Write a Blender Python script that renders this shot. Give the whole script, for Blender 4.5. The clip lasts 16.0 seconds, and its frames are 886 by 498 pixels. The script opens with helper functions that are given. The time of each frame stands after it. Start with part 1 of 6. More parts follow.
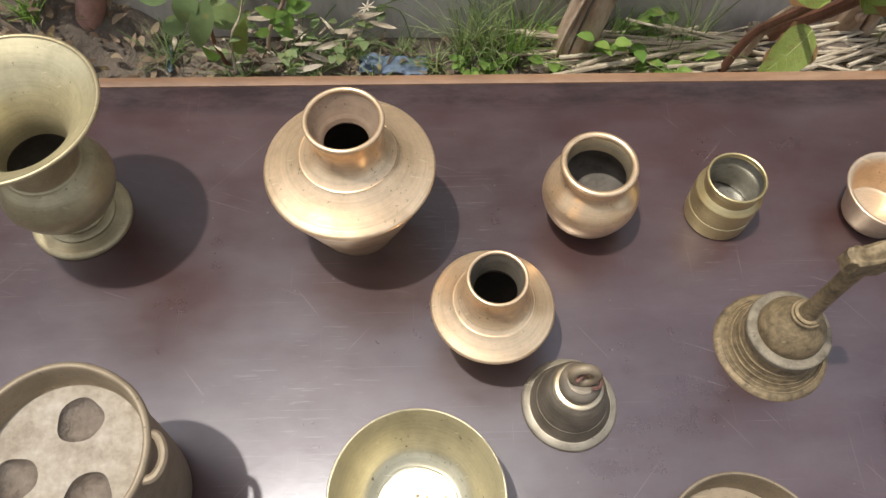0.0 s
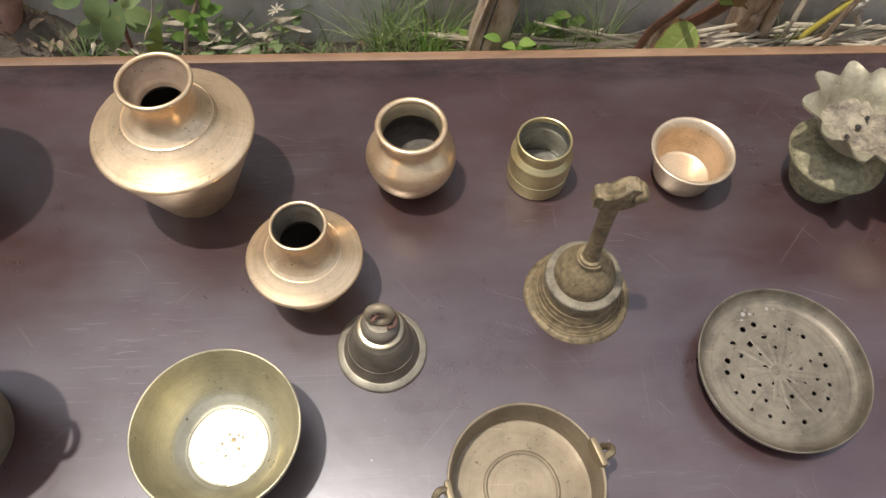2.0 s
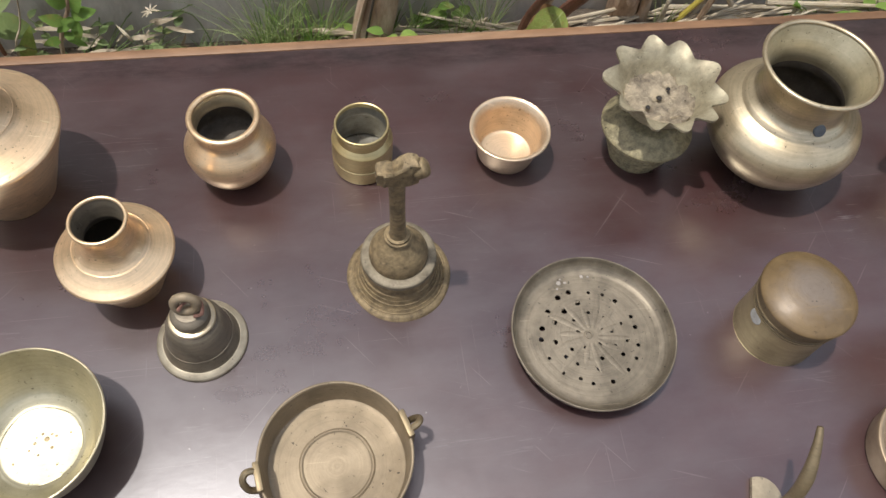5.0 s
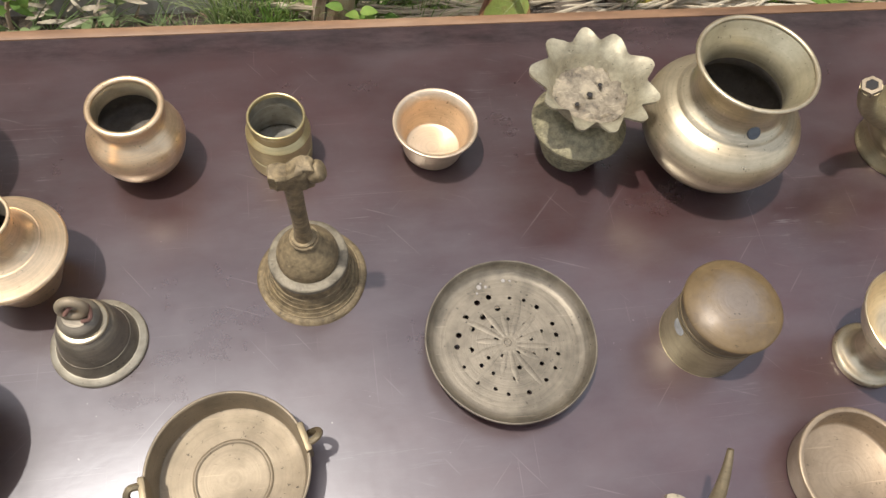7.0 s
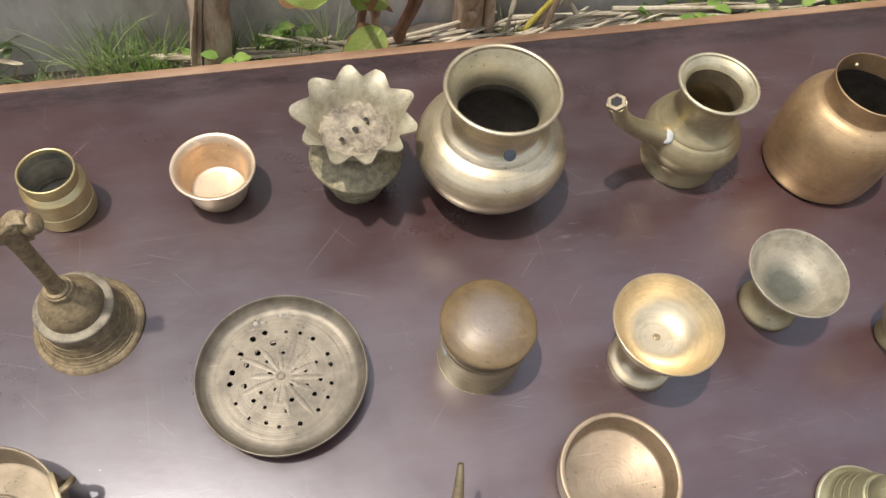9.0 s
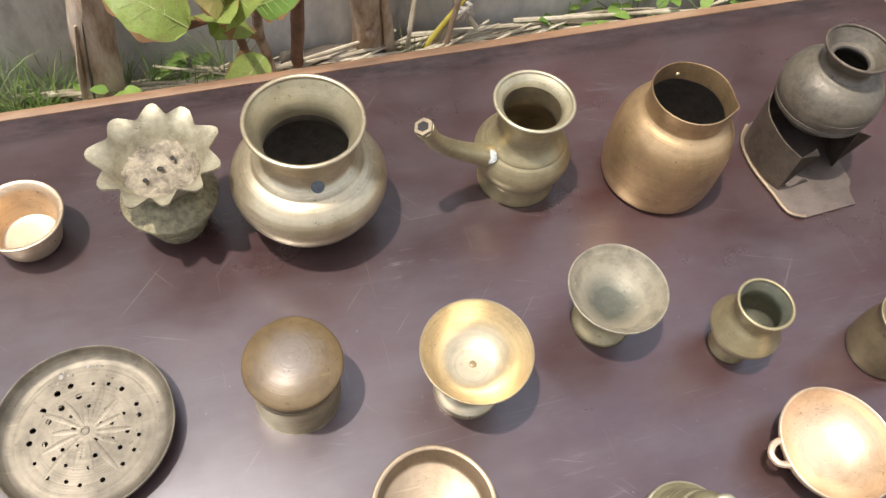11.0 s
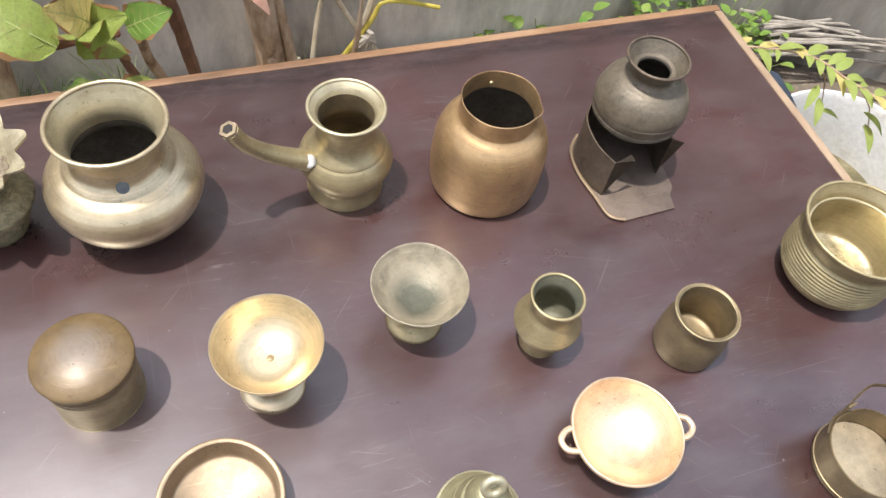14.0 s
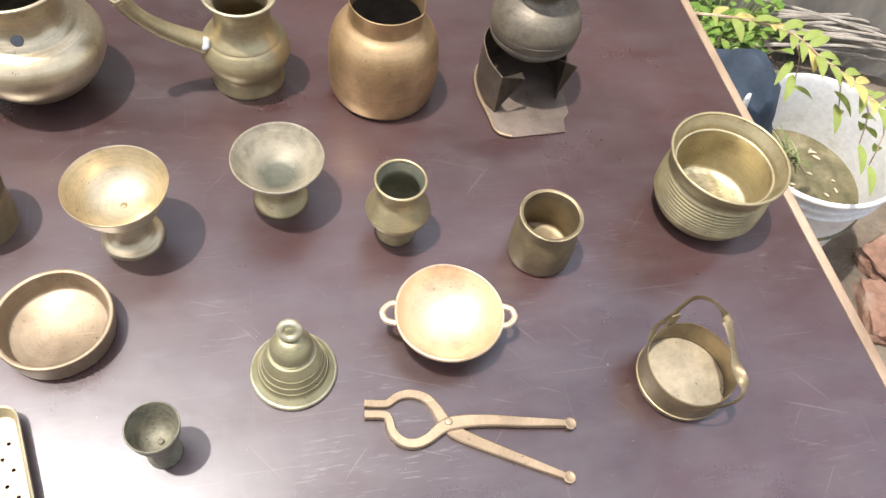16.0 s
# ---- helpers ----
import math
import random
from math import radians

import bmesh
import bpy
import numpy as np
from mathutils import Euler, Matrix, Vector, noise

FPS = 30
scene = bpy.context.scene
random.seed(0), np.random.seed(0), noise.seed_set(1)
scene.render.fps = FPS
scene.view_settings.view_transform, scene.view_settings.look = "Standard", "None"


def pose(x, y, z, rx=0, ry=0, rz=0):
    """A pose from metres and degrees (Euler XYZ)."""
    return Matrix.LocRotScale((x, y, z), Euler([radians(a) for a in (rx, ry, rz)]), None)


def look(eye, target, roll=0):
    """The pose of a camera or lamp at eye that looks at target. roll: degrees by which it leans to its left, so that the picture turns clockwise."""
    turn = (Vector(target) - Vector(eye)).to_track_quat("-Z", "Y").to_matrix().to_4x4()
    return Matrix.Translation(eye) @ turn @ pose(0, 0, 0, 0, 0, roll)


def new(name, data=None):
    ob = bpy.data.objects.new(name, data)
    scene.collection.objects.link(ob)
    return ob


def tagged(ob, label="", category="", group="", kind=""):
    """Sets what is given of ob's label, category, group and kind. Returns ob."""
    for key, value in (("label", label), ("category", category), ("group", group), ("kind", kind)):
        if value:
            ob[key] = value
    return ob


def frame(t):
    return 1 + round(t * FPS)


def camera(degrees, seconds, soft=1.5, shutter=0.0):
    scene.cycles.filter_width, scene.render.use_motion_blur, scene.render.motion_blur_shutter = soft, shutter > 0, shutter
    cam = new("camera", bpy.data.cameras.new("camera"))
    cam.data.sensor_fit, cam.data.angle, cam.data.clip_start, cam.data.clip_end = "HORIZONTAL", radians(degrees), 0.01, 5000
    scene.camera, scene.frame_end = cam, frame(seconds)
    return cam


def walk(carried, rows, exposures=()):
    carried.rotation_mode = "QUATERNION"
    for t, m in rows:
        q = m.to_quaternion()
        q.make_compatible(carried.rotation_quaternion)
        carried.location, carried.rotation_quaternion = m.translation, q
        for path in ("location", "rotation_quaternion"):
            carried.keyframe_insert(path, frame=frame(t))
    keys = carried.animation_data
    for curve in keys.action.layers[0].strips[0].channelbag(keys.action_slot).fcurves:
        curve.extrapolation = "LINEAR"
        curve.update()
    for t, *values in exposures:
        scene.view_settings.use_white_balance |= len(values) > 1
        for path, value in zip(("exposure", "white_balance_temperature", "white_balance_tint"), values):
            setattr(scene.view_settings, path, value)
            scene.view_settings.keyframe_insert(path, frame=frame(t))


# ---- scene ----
cam = camera(59.2, 16.0)
PATH = [
    (0, (0.327, 0.32, 1.436), (0.382, 1.262, -0.327), 2.5),
    (0.5, (0.384, 0.295, 1.435), (0.473, 1.254, -0.318), 4.0),
    (1, (0.427, 0.276, 1.435), (0.554, 1.245, -0.311), 6.1),
    (1.5, (0.451, 0.256, 1.438), (0.573, 1.228, -0.306), 5.8),
    (2, (0.476, 0.237, 1.452), (0.592, 1.225, -0.284), 4.6),
    (2.5, (0.501, 0.223, 1.456), (0.625, 1.214, -0.277), 4.5),
    (3, (0.526, 0.212, 1.457), (0.662, 1.199, -0.277), 4.5),
    (3.5, (0.546, 0.204, 1.453), (0.713, 1.202, -0.272), 5.3),
    (4, (0.562, 0.205, 1.465), (0.758, 1.19, -0.264), 5.9),
    (4.5, (0.59, 0.205, 1.465), (0.811, 1.186, -0.263), 6.7),
    (4.7, (0.596, 0.204, 1.465), (0.832, 1.181, -0.263), 7.1),
    (7, (0.677, 0.239, 1.453), (0.955, 1.142, -0.309), 11.3),
    (7.5, (0.751, 0.234, 1.467), (0.992, 1.147, -0.297), 7.5),
    (8, (0.815, 0.218, 1.476), (1.077, 1.139, -0.28), 7.1),
    (8.5, (0.843, 0.205, 1.484), (1.141, 1.148, -0.255), 7.9),
    (9, (0.87, 0.196, 1.488), (1.227, 1.16, -0.227), 9.8),
    (9.2, (0.897, 0.197, 1.49), (1.259, 1.16, -0.225), 9.5),
    (11.3, (1.043, 0.182, 1.498), (1.501, 1.15, -0.191), 9.7),
    (11.5, (1.05, 0.189, 1.499), (1.539, 1.144, -0.189), 10.7),
    (12, (1.07, 0.191, 1.501), (1.585, 1.137, -0.185), 11.5),
    (12.5, (1.111, 0.181, 1.507), (1.659, 1.113, -0.176), 12.9),
    (13, (1.15, 0.16, 1.505), (1.702, 1.105, -0.168), 13.3),
    (13.5, (1.173, 0.132, 1.503), (1.709, 1.132, -0.144), 12.7),
    (14, (1.177, 0.089, 1.511), (1.707, 1.117, -0.12), 11.5),
    (14.5, (1.149, 0.003, 1.519), (1.731, 1.062, -0.074), 12.1),
    (15, (1.12, -0.078, 1.545), (1.741, 1.01, -0.014), 12.3),
    (15.5, (1.211, -0.087, 1.538), (1.797, 1.004, -0.033), 13.0),
    (16, (1.369, -0.091, 1.502), (1.75, 0.972, -0.148), 11.4),
]

walk(cam, [(t, look(eye, target, roll)) for t, eye, target, roll in PATH], exposures=((0.0, 0.24), (1.5, 0.16), (4.5, 0.16), (7.0, 0.38), (7.5, 0.43), (8.0, 0.56), (8.5, 0.54), (9.0, 0.45), (11.5, 0.75), (13.0, 0.88), (14.0, 0.85), (16.0, 0.98)))

# ---- light ----
SUN_EL = 75.5
world = bpy.data.worlds.new("sky")
scene.world = world
world.use_nodes = True
sky = world.node_tree.nodes.new("ShaderNodeTexSky")
sky.sky_type, sky.sun_disc = "NISHITA", False
sky.sun_elevation, sky.sun_rotation = radians(SUN_EL), radians(-90)
sky.dust_density, sky.air_density, sky.ozone_density = 4.0, 1.0, 1.0
haze = world.node_tree.nodes.new("ShaderNodeMix")  # thin white cloud over the whole sky
haze.data_type = "RGBA"
haze.inputs[0].default_value, haze.inputs[7].default_value = 0.42, (6.1, 6.6, 7.7, 1)
world.node_tree.links.new(sky.outputs[0], haze.inputs[6])
world.node_tree.links.new(haze.outputs[2], world.node_tree.nodes["Background"].inputs[0])
world.node_tree.nodes["Background"].inputs[1].default_value = 0.15
sun = new("sun", bpy.data.lights.new("sun", "SUN"))
sun.data.energy, sun.data.angle, sun.data.color = 3.0, radians(1.4), (1.0, 0.98, 0.955)
sun.matrix_world = look((-0.258, 0.01, 1.0), (0, 0, 0))


# ---- materials ----
def material(name):
    m = bpy.data.materials.new(name)
    m.use_nodes = True
    return m, m.node_tree, m.node_tree.nodes["Principled BSDF"]


def noise_tex(nt, scale, detail=4.0, rough=0.55, stretch=(1, 1, 1), coord="Object"):
    co, mp, n = (nt.nodes.new(k) for k in ("ShaderNodeTexCoord", "ShaderNodeMapping", "ShaderNodeTexNoise"))
    mp.inputs["Scale"].default_value = stretch
    n.inputs["Scale"].default_value, n.inputs["Detail"].default_value, n.inputs["Roughness"].default_value = scale, detail, rough
    nt.links.new(co.outputs[coord], mp.inputs[0])
    nt.links.new(mp.outputs[0], n.inputs["Vector"])
    return n.outputs["Fac"]


def ramp(nt, src, stops):
    r = nt.nodes.new("ShaderNodeValToRGB")
    while len(r.color_ramp.elements) < len(stops):
        r.color_ramp.elements.new(0.5)
    for e, (p, c) in zip(r.color_ramp.elements, stops):
        e.position = p
        e.color = (*c, 1) if len(c) == 3 else c
    nt.links.new(src, r.inputs[0])
    return r.outputs[0]


def mix(nt, fac, a, b, kind="MIX"):
    m = nt.nodes.new("ShaderNodeMix")
    m.data_type, m.blend_type = "RGBA", kind
    for value, slot in ((fac, 0), (a, 6), (b, 7)):
        if isinstance(value, (int, float)):
            m.inputs[slot].default_value = value
        elif isinstance(value, tuple):
            m.inputs[slot].default_value = (*value, 1)
        else:
            nt.links.new(value, m.inputs[slot])
    return m.outputs[2]


def bump(nt, shader, src, strength, distance):
    b = nt.nodes.new("ShaderNodeBump")
    b.inputs["Strength"].default_value, b.inputs["Distance"].default_value = strength, distance
    nt.links.new(src, b.inputs["Height"])
    nt.links.new(b.outputs[0], shader.inputs["Normal"])


def grey(v):
    return (v, v, v)


def lathe_lines(nt):
    """Fine rings round the turning axis, as a lathe leaves them."""
    co, sep, flat, join, n = (nt.nodes.new(k) for k in ("ShaderNodeTexCoord", "ShaderNodeSeparateXYZ", "ShaderNodeVectorMath", "ShaderNodeCombineXYZ", "ShaderNodeTexNoise"))
    nt.links.new(co.outputs["Object"], sep.inputs[0])
    flat.operation, flat.inputs[1].default_value = "MULTIPLY", (1, 1, 0)
    nt.links.new(co.outputs["Object"], flat.inputs[0])
    size = nt.nodes.new("ShaderNodeVectorMath")
    size.operation = "LENGTH"
    nt.links.new(flat.outputs[0], size.inputs[0])
    nt.links.new(size.outputs["Value"], join.inputs[0])
    nt.links.new(sep.outputs[2], join.inputs[1])
    bend = nt.nodes.new("ShaderNodeVectorMath")
    bend.operation, bend.inputs[1].default_value = "MULTIPLY_ADD", (0.02, 0.02, 0.02)
    nt.links.new(co.outputs["Object"], bend.inputs[0])
    nt.links.new(join.outputs[0], bend.inputs[2])
    nt.links.new(bend.outputs[0], n.inputs["Vector"])
    n.inputs["Scale"].default_value, n.inputs["Detail"].default_value, n.inputs["Roughness"].default_value = 420, 4, 0.65
    return n.outputs["Fac"]


def brass(name, clean, tarnish, amount=0.5, rough=(0.3, 0.5), pits=0.5, metal=0.92, scratch=0.34, relief=0.10, grain=30, centre=None):
    """Aged cast or beaten metal: a clean tone, soft patches of tarnish, clustered dark pits, turned rings and hair scratches.
    centre: (colour, radius, softness) of a ragged worn or stained patch round the turning axis."""
    m, nt, s = material(name)
    crusty = relief > 0.4
    patches = ramp(nt, noise_tex(nt, grain, 8, 0.72 if crusty else 0.6), ((0.42 - 0.2 * (amount - 0.5), grey(0)), (0.72 - 0.2 * (amount - 0.5), grey(1.0 if crusty else 0.75))))
    col = mix(nt, patches, clean, tarnish)
    if centre:
        tone, reach, soft = centre
        co, size = nt.nodes.new("ShaderNodeTexCoord"), nt.nodes.new("ShaderNodeVectorMath")
        flat = nt.nodes.new("ShaderNodeVectorMath")
        flat.operation, flat.inputs[1].default_value = "MULTIPLY", (1, 1, 0)
        nt.links.new(co.outputs["Object"], flat.inputs[0])
        size.operation = "LENGTH"
        nt.links.new(flat.outputs[0], size.inputs[0])
        ragged = nt.nodes.new("ShaderNodeMath")
        ragged.operation, ragged.inputs[1].default_value = "MULTIPLY_ADD", soft * 1.6
        nt.links.new(noise_tex(nt, 70, 7, 0.7), ragged.inputs[0])
        nt.links.new(size.outputs["Value"], ragged.inputs[2])
        edge = nt.nodes.new("ShaderNodeMapRange")
        edge.inputs[1].default_value, edge.inputs[2].default_value = reach + 1.8 * soft, reach + 0.8 * soft
        edge.inputs[4].default_value = 0.85
        nt.links.new(ragged.outputs[0], edge.inputs[0])
        col = mix(nt, edge.outputs[0], col, tone)
    fine = ramp(nt, noise_tex(nt, 170, 5, 0.7), ((0.3, grey(0.55 if crusty else 0.82)), (0.68, grey(1.0))))
    col = mix(nt, 0.6, col, fine, "MULTIPLY")
    rings = lathe_lines(nt)
    turned = ramp(nt, rings, ((0.36, grey(0.6)), (0.56, grey(1.0))))
    col = mix(nt, scratch * 0.75, col, turned, "MULTIPLY")
    clusters = ramp(nt, noise_tex(nt, 22, 4, 0.6), ((0.42, grey(0.15)), (0.60, grey(pits))))
    spots = ramp(nt, noise_tex(nt, 260, 3, 0.6), ((0.655, grey(0)), (0.70, grey(1))))
    pit = nt.nodes.new("ShaderNodeMath")
    pit.operation = "MULTIPLY"
    nt.links.new(spots, pit.inputs[0])
    nt.links.new(clusters, pit.inputs[1])
    col = mix(nt, pit.outputs[0], col, tuple(0.22 * c for c in tarnish))
    grime = ramp(nt, noise_tex(nt, 11, 7, 0.72), ((0.50, grey(0)), (0.72, grey(0.5))))
    col = mix(nt, grime, col, tuple(0.55 * c for c in tarnish))
    hair = ramp(nt, noise_tex(nt, 60, 2, 0.5, (0.35, 6.0, 2.0)), ((0.69, grey(0)), (0.725, grey(0.45))))
    col = mix(nt, hair, col, tuple(min(1.0, 1.25 * c) for c in clean))
    nt.links.new(col, s.inputs["Base Color"])
    r = ramp(nt, noise_tex(nt, 26, 6, 0.65), ((0.3, grey(rough[0])), (0.7, grey(rough[1]))))
    nt.links.new(r, s.inputs["Roughness"])
    s.inputs["Metallic"].default_value = metal
    both = nt.nodes.new("ShaderNodeMath")
    both.operation, both.inputs[1].default_value = "MULTIPLY_ADD", 0.5
    nt.links.new(noise_tex(nt, 150, 5, 0.7), both.inputs[0])
    nt.links.new(noise_tex(nt, 24, 3, 0.5) if crusty else rings, both.inputs[2])
    bump(nt, s, both.outputs[0], relief, 0.0018 if crusty else 0.0010)
    return m


bronze = brass("rosy_bronze", (0.92, 0.665, 0.395), (0.65, 0.43, 0.23), 0.42, (0.28, 0.38), 1.0, 0.74, 0.42, 0.14, 20)
rose_brass = brass("rose_brass", (0.76, 0.58, 0.385), (0.54, 0.40, 0.25), 0.42, (0.32, 0.44), 0.9, 0.70, 0.36, 0.14, 22)
scratched_bright = brass("scratched_bright", (0.70, 0.63, 0.43), (0.30, 0.245, 0.15), 0.5, (0.24, 0.36), 0.9, 0.8, 0.5, 1.0, 75)
gold_brass = brass("pale_brass", (0.70, 0.575, 0.37), (0.43, 0.335, 0.20), 0.46, (0.27, 0.38), 1.0, 0.78, 0.42, 0.16, 20)
olive_brass = brass("olive_brass", (0.47, 0.385, 0.215), (0.29, 0.23, 0.12), 0.48, (0.38, 0.50), 0.9, 0.70, 0.34, 0.16, 24)
white_brass = brass("white_brass", (0.56, 0.485, 0.315), (0.36, 0.30, 0.18), 0.46, (0.36, 0.48), 1.0, 0.70, 0.34, 0.18, 28)
dark_brass = brass("brown_brass", (0.275, 0.21, 0.118), (0.14, 0.104, 0.058), 0.5, (0.42, 0.56), 1.0, 0.62, 0.34, 0.2, 30)
grey_metal = brass("grey_bell_metal", (0.245, 0.203, 0.143), (0.115, 0.095, 0.066), 0.5, (0.46, 0.60), 1.0, 0.5, 0.5, 0.35, 46)
oil_grey = brass("oily_grey_metal", (0.20, 0.165, 0.115), (0.105, 0.085, 0.06), 0.5, (0.38, 0.54), 1.0, 0.4, 0.5, 0.6, 34)
verdigris = brass("stained_metal", (0.24, 0.225, 0.155), (0.10, 0.115, 0.085), 0.55, (0.5, 0.68), 1.0, 0.55)
stained_tan = brass("stained_tan", (0.37, 0.275, 0.175), (0.225, 0.16, 0.098), 0.5, (0.42, 0.56), 1.0, 0.6, 0.3, 0.2, 26)
dusty_brass = brass("dusty_brass", (0.315, 0.245, 0.155), (0.195, 0.148, 0.09), 0.5, (0.50, 0.66), 1.0, 0.42, 0.3, 0.2, 30)
cast_brass = brass("rough_cast_brass", (0.34, 0.25, 0.13), (0.10, 0.072, 0.04), 0.52, (0.54, 0.72), 1.0, 0.35, 0.5, 1.0, 110)
copper_brass = brass("copper_brass", (0.60, 0.395, 0.198), (0.345, 0.22, 0.106), 0.5, (0.33, 0.45), 0.9, 0.76, 0.34, 0.16, 24)
yellow_brass = brass("yellow_brass", (0.64, 0.51, 0.25), (0.46, 0.36, 0.165), 0.4, (0.32, 0.44), 0.6, 0.78)
sheet_brown = brass("sooty_sheet", (0.15, 0.112, 0.078), (0.07, 0.053, 0.038), 0.5, (0.42, 0.60), 1.0, 0.45, 0.1, 0.45, 40)
lid_brown = brass("brown_lid", (0.185, 0.122, 0.055), (0.10, 0.064, 0.030), 0.5, (0.34, 0.46), 1.0, 0.15, 0.15, 0.3, 40, ((0.185, 0.148, 0.115), 0.012, 0.024))
# Near-black tone that paints the shade inside hollow vessels and a bark crack
recess_shade = brass("shaded_inside", (0.105, 0.088, 0.066), (0.048, 0.040, 0.031), 0.5, (0.6, 0.8), 0.6, 0.2)
# Near-black for solid caps that paint the shade of small openings
hole_shade = brass("hole_shade", (0.03, 0.025, 0.02), (0.015, 0.012, 0.01), 0.5, (0.8, 0.9), 0.3, 0.0)
ash = brass("ash_crust", (0.37, 0.305, 0.205), (0.05, 0.036, 0.028), 0.55, (0.85, 0.95), 1.0, 0.0, 0.0, 1.0, 55)
engraved = brass("engraved_grey", (0.36, 0.305, 0.17), (0.10, 0.085, 0.05), 0.5, (0.5, 0.68), 1.0, 0.4, 0.1, 0.9, 110)
grey_stain = brass("grey_stained_bowl", (0.46, 0.375, 0.25), (0.25, 0.21, 0.145), 0.5, (0.38, 0.54), 1.0, 0.6, 0.2, 0.16, 55)
crusted_grey = brass("crusted_grey", (0.28, 0.255, 0.18), (0.11, 0.105, 0.078), 0.55, (0.55, 0.72), 1.0, 0.4, 0.1, 0.6, 90)
# Dust tone, taken darker so that the colour carries the shade inside vessels
dusty_shaded_inside = brass("dusty_shaded_inside", (0.15, 0.125, 0.095), (0.065, 0.053, 0.04), 0.5, (0.6, 0.8), 0.9, 0.1, 0.2, 0.7, 60)
wax = brass("pale_patina", (0.44, 0.385, 0.255), (0.25, 0.205, 0.125), 0.5, (0.42, 0.6), 1.0, 0.4, 0.1, 0.5, 48)

ribbed_olive = brass("ribbed_olive", (0.42, 0.345, 0.185), (0.20, 0.16, 0.085), 0.5, (0.38, 0.50), 1.0, 0.66, 0.6, 0.18, 24)
pale_bell = brass("pale_bell_rim", (0.42, 0.365, 0.265), (0.22, 0.185, 0.13), 0.5, (0.42, 0.56), 1.0, 0.55, 0.4, 0.3, 50)
worn_crust = brass("worn_grey_crust", (0.27, 0.225, 0.15), (0.12, 0.096, 0.06), 0.5, (0.55, 0.7), 1.0, 0.35, 0.2, 0.8, 90)
bell_olive = brass("green_olive_bell", (0.40, 0.36, 0.205), (0.24, 0.215, 0.12), 0.5, (0.42, 0.56), 1.0, 0.6, 0.4, 0.2, 34)
pale_bell_metal = brass("pale_olive_rim", (0.55, 0.505, 0.34), (0.34, 0.30, 0.19), 0.45, (0.38, 0.52), 1.0, 0.6, 0.3, 0.2, 40)
dusty_throat = brass("dusty_throat", (0.46, 0.335, 0.225), (0.27, 0.185, 0.12), 0.5, (0.48, 0.62), 0.9, 0.45, 0.3, 0.3, 40)
kadai_bronze = brass("pale_bronze", (0.80, 0.60, 0.40), (0.54, 0.38, 0.235), 0.46, (0.36, 0.48), 1.0, 0.62, 0.3, 0.16, 22)
tinned = brass("dull_tinning", (0.42, 0.40, 0.34), (0.22, 0.19, 0.14), 0.5, (0.28, 0.42), 1.0, 0.75, 0.3, 0.2, 60)


